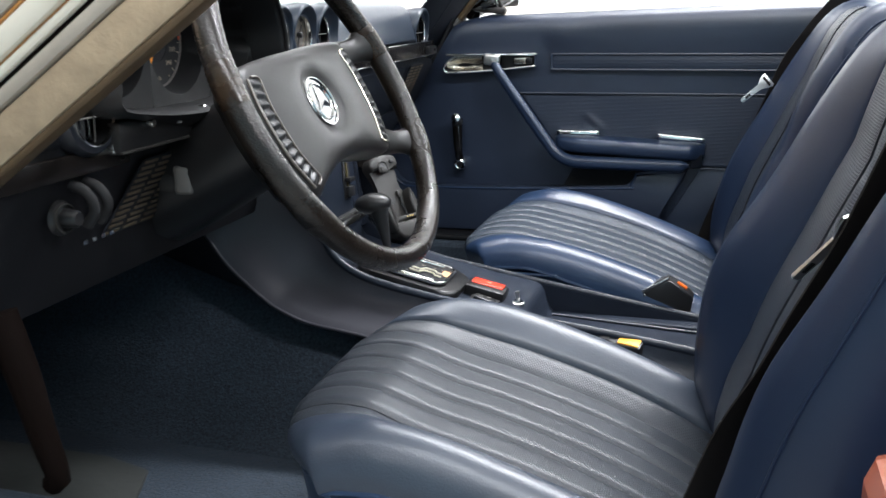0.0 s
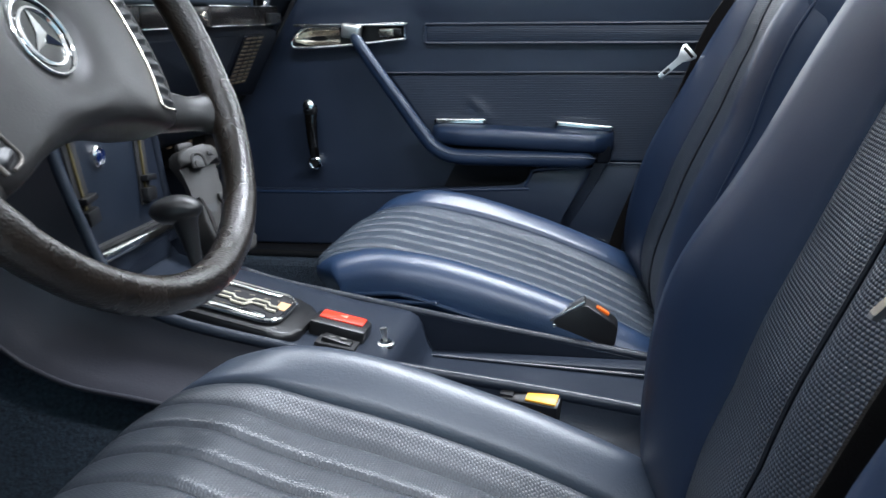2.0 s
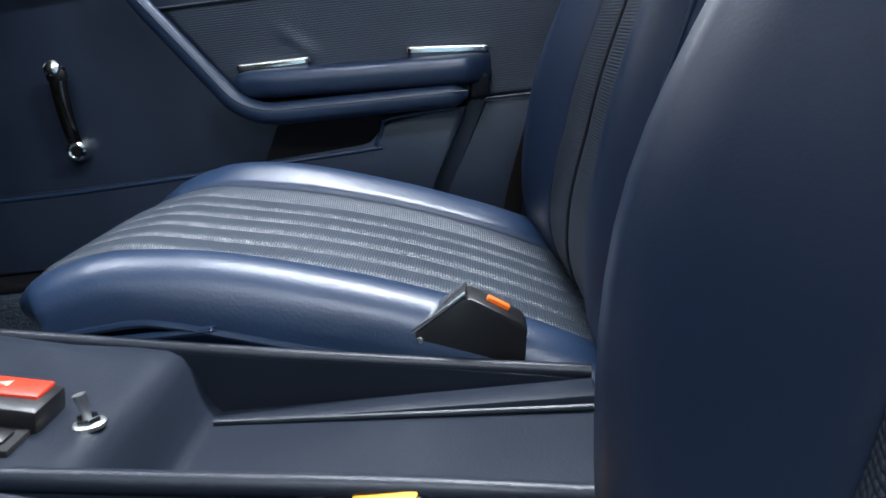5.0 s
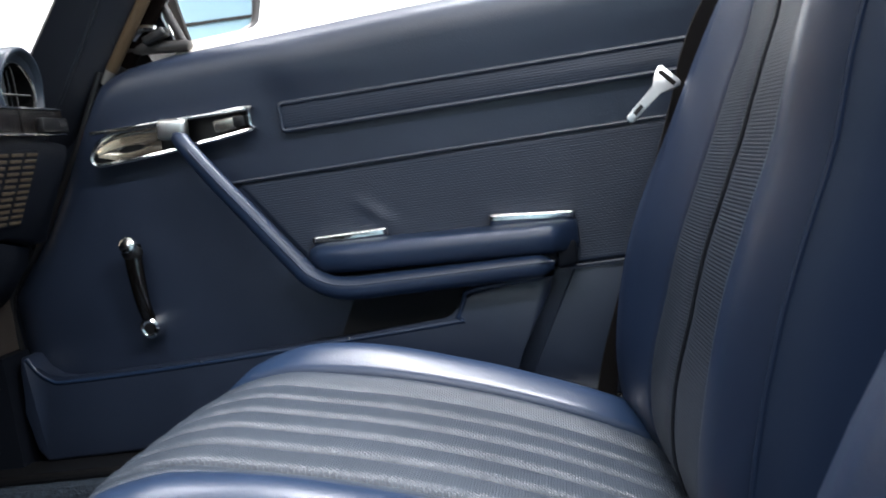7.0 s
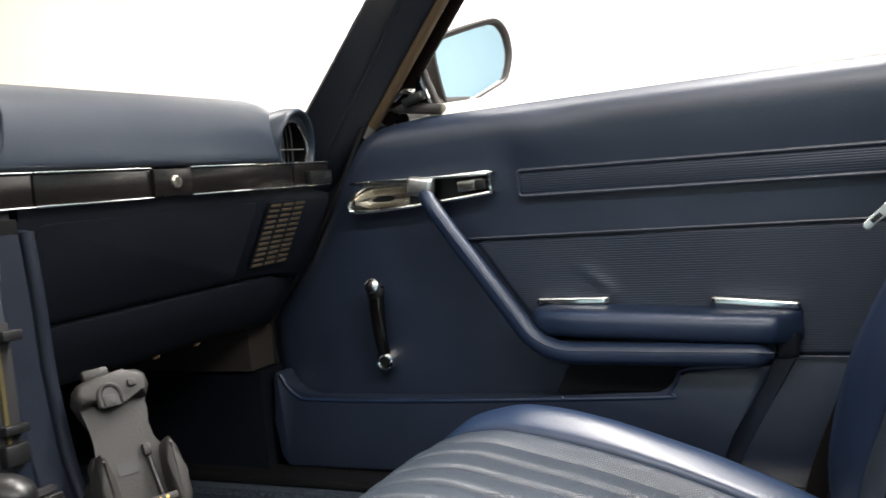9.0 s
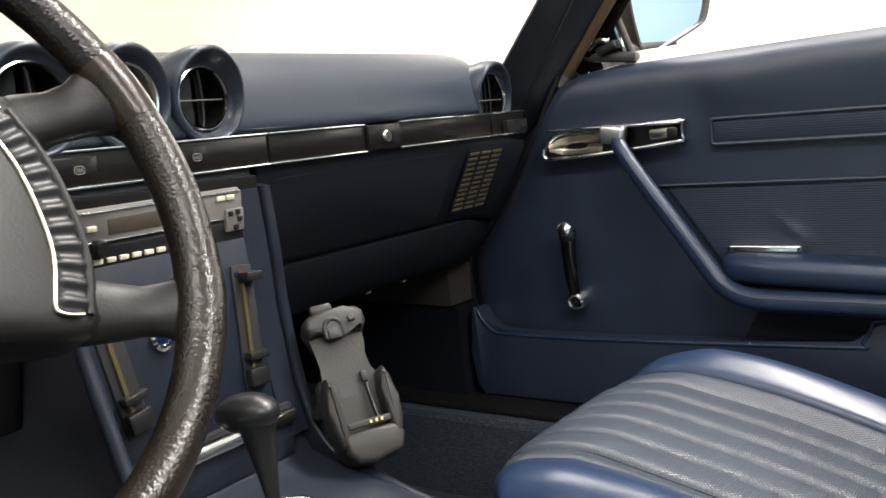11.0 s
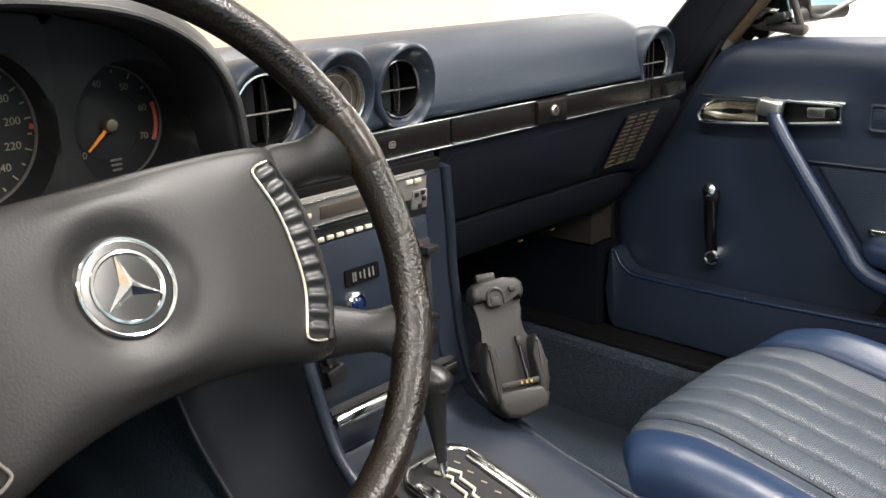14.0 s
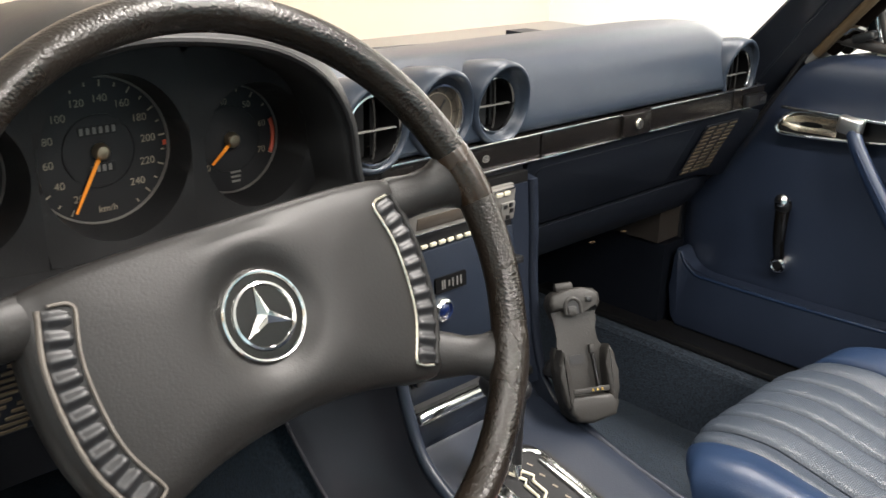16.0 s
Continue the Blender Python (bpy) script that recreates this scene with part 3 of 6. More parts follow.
    part("handle_recess", prism(shell, 0.002, axes((0, 0.688, 0), (1, 0, 0), (0, 0, 1))), BLACK, d)
    def cup(u, v):
        """A hollow that deepens to its middle, its lower half turned up to the light."""
        x = -0.237 + 0.079 * u
        lo, hi = mixv([(-0.237, 0.786), (-0.215, 0.780), (-0.158, 0.7815)], x), mixv([(-0.237, 0.793), (-0.222, 0.803), (-0.205, 0.808), (-0.158, 0.809)], x)
        return V3((x, 0.6745 + 0.0125 * math.sin(math.pi * min(1.0, 0.12 + v)) ** 0.8 * (0.45 + 0.55 * math.sin(math.pi * (0.08 + 0.84 * u))), lo + (hi - lo) * v))

    part("handle_cup", surf(cup, 30, 20), SATIN, d, "concave chrome finger cup", smooth=80)
    part("handle_top_bar", box(0.19, 0.008, 0.0045, pose(-0.140, 0.668, 0.8135), 0.0018), CHROME, d)
    part("handle_knuckle", box(0.034, 0.016, 0.024, pose(-0.134, 0.664, 0.8035, 0, 8, 0), 0.005, 3), STARM, d, "bright chrome grip socket")
    part("lock_slide", box(0.036, 0.010, 0.015, pose(-0.072, 0.678, 0.801, 0, -4, 0), 0.003), SATIN, d)
    part("lock_knob", box(0.014, 0.012, 0.012, pose(-0.057, 0.672, 0.801), 0.002), BLACK, d)
    # window crank
    part("crank_base", lathe([(0, 0.016), (0.009, 0.0205), (0.012, 0.0185), (0.0135, 0.012), (0.014, 0)], axes((-0.210, 0.692, 0.580), (1, 0, 0), (0, 0, 1)), 20), CHROME, d, "chrome crank hub")
    part("crank_cap", lathe([(0, 0.0195), (0.0075, 0.0192), (0.0082, 0.015)], axes((-0.210, 0.692, 0.580), (1, 0, 0), (0, 0, 1)), 16), BLACK, d)
    arm = spline([(-0.210, 0.679, 0.584), (-0.2115, 0.672, 0.610), (-0.2125, 0.670, 0.645), (-0.213, 0.672, 0.680)], 16)
    part("crank_arm", tube(arm, lambda s: 0.0082 + 0.0035 * s, 14, squash=0.6, up=(0, 1, 0)), BADGE, d, "glossy black crank arm with chrome tip")
    part("crank_knob", lathe([(0, 0.018), (0.006, 0.0175), (0.0115, 0.014), (0.0125, 0.008), (0.009, 0.002), (0.006, 0)], axes((-0.213, 0.681, 0.672), (1, 0, 0), (0, 0, 1)), 20), BLACK, d)
    part("crank_tip", lathe([(0, 0.005), (0.005, 0.0045), (0.0095, 0.002), (0.0105, -0.003)], axes((-0.214, 0.664, 0.681), (1, 0, 0), (0, 0.35, 1)), 18), CHROME, d)
    part("door_edge_trim", tube(spline([(-0.392, 0.70, 0.44), (-0.394, 0.70, 0.56), (-0.392, 0.70, 0.636), (-0.335, 0.70, 0.705), (-0.272, 0.70, 0.803), (-0.226, 0.70, 0.885)], 30), 0.004, 8), BLACK, d)
    # lower rear step of the lining
    part("rear_lining_pad", prism([(0.290, 0.583), (0.62, 0.583), (0.62, 0.437), (0.215, 0.437), (0.235, 0.480)], 0.004, axes((0, 0.6955, 0), (1, 0, 0), (0, 0, 1)), 0.002), DOORV, d)
    return d


passenger_door()


# ---- door mirror and quarter light ----
def door_mirror():
    ob = thing("door_mirror", "dark framed outside door mirror reflecting a pale blue wall", "door mirror", (-0.14, 0.86, 0.91))
    # outline and height are drawn to fit the camera's view of the mirror
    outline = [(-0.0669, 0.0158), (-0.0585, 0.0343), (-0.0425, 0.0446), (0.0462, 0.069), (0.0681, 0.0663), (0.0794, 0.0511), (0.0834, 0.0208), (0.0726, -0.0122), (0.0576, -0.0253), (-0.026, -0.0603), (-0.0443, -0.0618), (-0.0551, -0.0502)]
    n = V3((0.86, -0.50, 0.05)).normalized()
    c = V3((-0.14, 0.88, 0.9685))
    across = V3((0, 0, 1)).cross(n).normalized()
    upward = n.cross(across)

    def on_face(p, back=0.0, grow=1.0):
        return c + (across * p.x + upward * p.y) * grow - n * back

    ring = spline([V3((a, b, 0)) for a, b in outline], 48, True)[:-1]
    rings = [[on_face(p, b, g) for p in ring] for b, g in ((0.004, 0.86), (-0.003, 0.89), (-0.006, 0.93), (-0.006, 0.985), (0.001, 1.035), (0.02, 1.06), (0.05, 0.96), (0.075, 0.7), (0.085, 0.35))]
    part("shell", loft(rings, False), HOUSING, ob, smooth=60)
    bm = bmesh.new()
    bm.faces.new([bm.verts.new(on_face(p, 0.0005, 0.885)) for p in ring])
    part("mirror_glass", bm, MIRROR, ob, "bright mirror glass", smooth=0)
    part("foot", tube(spline([c + V3((0.0, 0.02, -0.05)), (-0.17, 0.84, 0.915), (-0.19, 0.79, 0.905), (-0.195, 0.752, 0.895)], 12), 0.013, 10), HOUSING, ob)


door_mirror()


def quarter_light():
    ob = thing("quarter_light", "small triangular quarter light frame with chrome clasp", "window frame", (-0.17, 0.72, 0.90))
    part("frame_post", tube(spline([(-0.122, 0.715, 0.90), (-0.145, 0.712, 0.965), (-0.152, 0.708, 0.995), (-0.148, 0.705, 1.005)], 16), 0.005, 10), HOUSING, ob)
    part("frame_bar", tube([(-0.157, 0.707, 0.99), (-0.137, 0.715, 0.915)], 0.0028, 8), CHROME, ob)
    part("frame_foot", box(0.10, 0.020, 0.014, pose(-0.165, 0.716, 0.905, 0, 6, 0), 0.005), HOUSING, ob)
    part("clasp", box(0.030, 0.018, 0.012, pose(-0.152, 0.704, 0.915, 0, -20, 0), 0.004, 3), BLACK, ob)
    part("clasp_arm", tube(spline([(-0.180, 0.703, 0.917), (-0.165, 0.701, 0.926), (-0.150, 0.701, 0.924)], 10), 0.0045, 8), CHROME, ob)
    part("corner_block", prism([(-0.20, 0.90), (-0.135, 0.90), (-0.158, 0.98)], 0.008, axes((0, 0.728, 0), (1, 0, 0), (0, 0, 1)), 0.002), SHADEV, ob)


quarter_light()

# ---- seats ----
CUSHION = [(-0.086, 0.486), (-0.094, 0.493), (-0.0975, 0.503), (-0.0955, 0.5135), (-0.085, 0.5235), (-0.060, 0.5365), (-0.028, 0.5470), (0.012, 0.5530), (0.08, 0.547), (0.16, 0.528), (0.24, 0.502), (0.32, 0.468), (0.40, 0.425)]
BACK = [(0.40, 0.36), (0.352, 0.405), (0.327, 0.45), (0.322, 0.50), (0.330, 0.555), (0.353, 0.63), (0.385, 0.705), (0.420, 0.785), (0.452, 0.846), (0.476, 0.883), (0.502, 0.906), (0.536, 0.914), (0.572, 0.902), (0.592, 0.87), (0.586, 0.79), (0.56, 0.66), (0.52, 0.50)]


def outline2(pts, n):
    """Points and normals along a profile in x, z."""
    c = spline([(x, 0, z) for x, z in pts], n)
    res = []
    for i, p in enumerate(c):
        t = (c[min(i + 1, n)] - c[max(i - 1, 0)]).normalized()
        res.append((p, V3((-t.z, 0, t.x))))
    return res


def strip_along(line, yc, y0, y1, base, crown, i0, i1, shift, nseg=12):
    """A padded pleat that follows the profile between two stations, set back as the seat is."""
    rings = []
    for i in range(i0, i1 + 1):
        p, n = line[i]
        e = min(1.0, min(i - i0, i1 - i) / 4.0)
        r = []
        for k in range(nseg + 1):
            y = y0 + (y1 - y0) * k / nseg
            r.append(p + n * (base + crown * (1 - abs(2 * k / nseg - 1) ** 5) * (0.4 + 0.6 * e)) + V3((shift(p.z, y), yc + y, 0)))
        r.append(p + n * (base - 0.012) + V3((shift(p.z, y1), yc + y1, 0)))
        r.append(p + n * (base - 0.012) + V3((shift(p.z, y0), yc + y0, 0)))
        rings.append(r)
    return loft(rings)


HALF_SEAT = 0.2185


def seat(yc, label, dz=0.0, worn=0.0, sink=0.025, skin=SEATV, dish=0.5, slack=False, weave=WEAVE_S):
    """A low bucket seat: bolstered cushion and back, the pleated centre sunk between the bolsters."""
    s = thing("bucket_seat", label, "car seat", (0.15, yc, 0.30), group="front seats")
    line = outline2(CUSHION, 72)
    stations = len(line) - 1

    def depth(x, a):
        """How far the top lies under the bolsters' crest, at a from the seat's middle."""
        k = min(1.0, max(0.0, (a - 0.104) / 0.084))
        f = min(1.0, max(0.0, (x + 0.11) / 0.20))
        return -sink * (1 - k * k * (3 - 2 * k)) * (0.06 + 0.94 * f * f * (3 - 2 * f))

    def top(i, y, lift=0.0):
        p, n = line[i]
        a = abs(y)
        q = p + n * (depth(p.x, a) + lift)
        low = mixv([(-0.10, 0.488), (-0.03, 0.496), (0.02, 0.499), (0.05, 0.494), (0.09, 0.484), (0.20, 0.457), (0.30, 0.420), (0.40, 0.374)], p.x)
        if slack and y > 0:
            q.z += 0.007 * math.exp(-((a - 0.175) / 0.026) ** 2) * max(0.0, min(1.0, (0.24 - p.x) / 0.22))
        if slack and y < 0:
            low += 0.011
        e = max(0.0, (a - 0.165) / (HALF_SEAT - 0.165))
        f = max(0.0, 1 - e ** 2.6) ** (1 / 2.2)
        k = min(1.0, max(0.0, (a - 0.06) / (HALF_SEAT - 0.06)))
        back = 0.19 * (1 - math.sqrt(1 - k * k)) * min(1.0, max(0.0, (0.16 - p.x) / 0.255)) * (1 - 0.78 * min(1.0, max(0.0, (p.z - 0.488) / 0.05)))
        x = q.x + back
        # front edge drawn back to fit the cushion's outline in the camera's view
        view_pull = worn * max(0.0, min(1.0, (0.20 - x) / 0.28)) * max(0.6, min(1.6, 1.0 - y / 0.3)) * (0.12 + 0.88 * min(1.0, max(0.0, (q.z - 0.490) / 0.062)))
        return V3((x + view_pull, yc + y, low + (q.z - low) * f + dz))

    cols = [(0.0, -0.014), (0.05, -0.014), (0.10, -0.014), (0.1385, -0.014), (0.1395, -0.006), (0.1415, -0.0012), (0.146, 0.0)] + [(v, 0.0) for v in (0.152, 0.158, 0.164, 0.170, 0.176, 0.182, 0.188, 0.193, 0.198, 0.202, 0.206, 0.2095, 0.2125, 0.215, 0.2168, 0.2178, HALF_SEAT)]
    cols = [(-a, l) for a, l in cols[:0:-1]] + cols
    c = part("cushion", surf(lambda u, v: top(int(round(u * stations)), *cols[int(round(v * (len(cols) - 1)))]), stations, len(cols) - 1), skin, s, smooth=75)

    def woven_strip(a, b, base, crown, power, nseg):
        rings = []
        for i in range(3, stations - 1):
            e = min(1.0, (i - 3) / 4.0)
            r = [top(i, a + (b - a) * k / nseg, base + crown * (1 - abs(2 * k / nseg - 1) ** power) * (0.4 + 0.6 * e)) for k in range(nseg + 1)]
            rings.append(r + [top(i, b, -0.016), top(i, a, -0.016)])
        return loft(rings)

    for k in range(5):
        part("pleat", woven_strip(-0.105 + 0.042 * k + 0.0010, -0.105 + 0.042 * (k + 1) - 0.0010, -0.0032, 0.0050, 6.0, 16), weave, c)
    for sg in (-1, 1):
        part("side_pleat", woven_strip(*sorted((sg * 0.1065, sg * 0.1385)), -0.0040, 0.0048, 3.0, 10), weave, c)
    # welt round the lower edge, and the boxing under it
    span = 24
    edge = [top(i, -HALF_SEAT) for i in range(stations - 4, -1, -1)] + [top(0, HALF_SEAT * (2 * k / span - 1)) for k in range(1, span)] + [top(i, HALF_SEAT) for i in range(0, stations - 3)]
    loop = [edge[0]]
    for p in edge[1:]:
        if (p - loop[-1]).length > 0.006:
            loop.append(p)
    part("piping", tube(spline(loop, 120), 0.0030, 8), SEATV, c)
    mid = V3((0.16, yc, 0.0))

    def under(p, f, z):
        q = mid + (p - mid) * f
        return V3((q.x, q.y, z(p)))

    part("seat_base", loft([[under(p, 0.992, lambda q: q.z - 0.001) for p in loop], [under(p, 0.985, lambda q: q.z - 0.020) for p in loop], [under(p, 0.90, lambda q: 0.33) for p in loop]]), SEATV, s, "blue vinyl boxing below the cushion", smooth=50)
    # back
    bl = outline2(BACK, 70)
    halfb = [(0.112, -0.062), (0.113, -0.046), (0.118, -0.040), (0.132, -0.027), (0.150, -0.012), (0.168, -0.002), (0.184, 0.002), (0.200, -0.003), (0.213, -0.016), (0.222, -0.038), (0.226, -0.068), (0.222, -0.10), (0.21, -0.125)]
    sectb = [(-y, d) for y, d in halfb[::-1]] + [(0.0, halfb[0][1])] + halfb

    crest = max(range(71), key=lambda i: bl[i][0].z)

    def fade(z):
        return mixv([(0.40, 0.25), (0.50, 0.75), (0.58, 1.0), (0.80, 0.95), (0.87, 0.5), (0.91, 0.3)], z)

    def set_back(z, y):
        """Bolsters towards the driver's door are set back, and the passenger's back leans further, to fit the camera's
        view.
        """
        if not slack:
            k = max(0.0, min(1.0, (-y - 0.03) / 0.13))
            return mixv([(0.45, 0.018), (0.56, 0.030), (0.79, 0.030), (0.86, 0.016), (0.91, 0.006)], z) * k * k * (3 - 2 * k)
        lean = mixv([(0.50, 0.0), (0.62, 0.003), (0.70, 0.006), (0.77, 0.011), (0.85, 0.015)], z)
        return lean + mixv([(0.56, 0.028), (0.65, 0.025), (0.71, 0.022), (0.765, 0.011), (0.82, 0.004)], z) * (0.2 - y) / 0.38

    def bk(u, v):
        i = int(round(u * 70))
        p, n = bl[i]
        y, d = sectb[int(round(v * (len(sectb) - 1)))]
        high = max(0.0, (p.z - 0.80) / 0.115)
        w = 1 - 0.10 * high ** 2
        k = max(0.0, min(1.0, (0.185 - abs(y)) / 0.05))
        g = min(1.0, max(0.0, (i - crest + 6) / 10))
        d = d * (1 + k * (dish * fade(p.z) * (1 - g) + 0.3 * g - 1))
        # the bolsters swell forward at the waist, the outer one pressed flatter
        d += (0.005 if slack else 0.019) * (1 - g) * math.exp(-((p.z - 0.625) / 0.085) ** 2 - ((abs(y) - 0.170) / 0.032) ** 2) * (1.0 if y > 0 else 0.4)
        return p + n * d + V3((set_back(p.z, y), yc + y * w, 0))

    b = part("backrest", surf(bk, 70, len(sectb) - 1), BACK_SHADEV, s, smooth=75)
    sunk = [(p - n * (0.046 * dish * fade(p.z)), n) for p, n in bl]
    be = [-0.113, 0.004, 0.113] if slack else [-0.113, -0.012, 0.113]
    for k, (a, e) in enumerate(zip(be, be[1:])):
        part("pleat", strip_along(sunk, yc, a + 0.0012, e - 0.0012, -0.001, 0.0042, 6, crest - 1, set_back), WEAVE_BACK_SHADE, b)
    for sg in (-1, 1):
        part("stitching", tube([p + n * (-0.020) + V3((set_back(p.z, sg * 0.216), yc + sg * 0.2160 * (1 - 0.10 * max(0.0, (p.z - 0.80) / 0.115) ** 2), 0)) for p, n in bl[5:crest]], 0.0016, 6), BACK_SHADEV, b)
    for a in be[1:-1]:
        part("seam", tube([p + n * 0.0006 + V3((set_back(p.z, a), yc + a, 0)) for p, n in sunk[6:crest]], 0.0019, 6), SHADEV, b)
    # back shell, so that the seat is closed from behind
    part("back_shell", loft([[V3((x, yc + y, z)) for x, y, z in ((x0, -h, z0), (x0 + 0.05, -h, z0), (x0 + 0.05, h, z0), (x0, h, z0))] for x0, z0, h in ((0.42, 0.36, 0.20), (0.50, 0.60, 0.205), (0.55, 0.86, 0.18))]), SHADEV, s)
    return s


seat(0.385, "dark blue vinyl passenger seat with woven pleated centre", 0.0, 0.0, 0.024, dish=0.55, slack=True)
seat(-0.325, "dark blue vinyl driver's seat, woven pleats worn grey", 0.006, 0.024, 0.042, SEATW, 0.90, weave=WEAVE_W)


# ---- belts ----
def seat_belt(yc, sg, label, pts, tongue_at, tongue_to):
    b = thing("seat_belt", label, "seat belt", pts[-1], group="seat belts")
    part("webbing", ribbon(spline(pts, 40), (lambda q: 0.038 - 0.025 * min(1.0, max(0.0, (q - 0.40) / 0.10)) + 0.012 * max(0.0, (q - 0.80) / 0.2)) if sg > 0 else 0.044, 0.0016, (0.86, 0.36, -0.3) if sg > 0 else (0.62, 0.74, -0.2)), WEB, b)
    a, e = V3(tongue_at), V3(tongue_to)
    d = (e - a).normalized()
    m = axes(a, d, V3((0.94, 0.10, -0.16) if sg > 0 else (0.42, 0.74, -0.53)))
    if sg > 0:
        m = m @ Matrix.Diagonal((0.95, 0.74, 0.9, 1.0))
    L = (e - a).length
    part("tongue_plate", prism([(-0.007, -0.016), (-0.003, -0.019), (0.008, -0.014), (0.017, -0.006), (L, -0.006), (L + 0.003, -0.003), (L + 0.003, 0.003), (L, 0.006), (0.017, 0.006), (0.008, 0.014), (-0.003, 0.019), (-0.007, 0.016)], 0.003, m, 0.001), TONGUE, b, "bright metal belt tongue")
    part("tongue_slot", box(0.005, 0.027, 0.0045, m @ pose(0.0, 0, 0.0015), 0.001), WEB, b)
    part("tongue_hole", box(0.012, 0.006, 0.0036, m @ pose(L - 0.012, 0, 0.0015)), MATTE, b)


seat_belt(0.385, 1, "black webbing seat belt hanging beside the passenger seat, chrome tongue",
          [(0.62, 0.60, 1.03), (0.508, 0.608, 0.895), (0.452, 0.610, 0.815), (0.424, 0.610, 0.772), (0.396, 0.612, 0.702), (0.352, 0.616, 0.594), (0.318, 0.622, 0.497), (0.302, 0.628, 0.43)], (0.404, 0.586, 0.771), (0.362, 0.572, 0.735))
seat_belt(-0.325, -1, "black webbing seat belt across the driver's seat back, chrome tongue",
          [(0.60, -0.54, 1.03), (0.52, -0.49, 0.935), (0.478, -0.458, 0.845), (0.455, -0.455, 0.782), (0.440, -0.455, 0.741), (0.424, -0.455, 0.706), (0.407, -0.455, 0.669), (0.387, -0.455, 0.622), (0.359, -0.457, 0.568), (0.335, -0.462, 0.500), (0.320, -0.470, 0.45), (0.31, -0.48, 0.40)], (0.438, -0.450, 0.752), (0.400, -0.441, 0.704))

# ---- dashboard ----
FACE = [(-0.300, 0.840), (-0.266, 0.846), (-0.262, 0.851), (-0.264, 0.866), (-0.271, 0.886), (-0.284, 0.906), (-0.306, 0.920), (-0.340, 0.927), (-0.42, 0.9205), (-0.54, 0.898), (-0.64, 0.872), (-0.66, 0.85), (-0.60, 0.83)]
DASH_AX = lambda y, z, x: axes((x, y, z), (0, 1, 0), (0, 0, 1))


def band(profile, ys, bend=0.0, hollow=False):
    """A skin of one profile in x, z carried across the car; bend: how far the right end turns forward."""
    rings = []
    for y in ys:
        e = max(0.0, (y - 0.56) / 0.10)
        back = -0.36 if hollow and -0.46 < y < -0.108 else 9.0
        rings.append([V3((min(x - bend * e * e, back - 0.15 * max(0.0, z - 0.88) if back < 0 else 9.0), y, z - 0.012 * e * e)) for x, z in profile])
    return loft(rings)


def air_vent(parent, y, z, x, r):
    m = DASH_AX(y, z, x)
    v = part("air_vent", lathe([(r * 1.04, 0.0), (r * 0.97, 0.001), (r * 0.95, -0.004), (r * 0.90, -0.026), (0, -0.026)], m, 40), VOIDM, parent, "round black air vent with chrome ring and vanes")
    part("chrome_ring", lathe([(r * 1.07, -0.001), (r * 1.05, 0.0030), (r * 1.00, 0.0035), (r * 0.97, 0.001), (r * 0.955, -0.005)], m, 44), CHROME, v)
    for k in (-1, 1):
        h = 2 * r * 0.9 * math.sqrt(max(0.05, 1 - (k / 2.8) ** 2))
        part("vane", box(0.0014, h, 0.014, m @ pose(k * r * 0.32, 0, -0.013, 0, 55 if k < 0 else -55, 0)), BLACK, v)
    part("vane_bar", box(1.84 * r, 0.0013, 0.005, m @ pose(0, -r * 0.05, -0.003), 0.0005), RADIO, v)
    bow = [m @ V3((0.10 * r * math.cos(a), r * 0.9 * math.sin(a), -0.002)) for a in [radians(-90 + 15 * k) for k in range(13)]]
    part("vane_post", tube(bow, 0.0010, 6), GREYP, v)
    return v


def pod(parent, y, z, x, lip, r, deep):
    """A padded cowl: a fat lip, then a funnel back to the vent, its top pulled towards the seats."""
    prof = [(lip * 0.90, -0.062), (lip * 1.02, -0.032), (lip * 1.09, -0.012), (lip * 1.05, -0.001), (lip * 0.98, 0.002), (lip * 0.92, 0.001), (lip * 0.88, -0.006), (r * 1.16, -deep * 0.75), (r * 1.08, -deep), (r * 1.02, -deep - 0.002)]
    bm = lathe(prof, None, 48)
    for v in bm.verts:
        if v.co.y > 0:
            v.co.z += 0.20 * v.co.y * max(0.0, min(1.0, 1 + v.co.z / 0.02))
            if math.hypot(v.co.x, v.co.y) > lip * 0.85:
                v.co.y *= 1.10
    bmesh.ops.transform(bm, matrix=DASH_AX(y, z, x), verts=bm.verts)
    return part("vent_cowl", bm, PADV, parent, smooth=80)


PODS = [(-0.051, 0.880, -0.254, 0.0385, 0.0305, 0.004), (0.034, 0.881, -0.257, 0.0385, 0.0285, 0.009), (0.117, 0.880, -0.258, 0.0385, 0.0268, 0.012), (0.590, 0.863, -0.262, 0.0405, 0.0310, 0.006)]


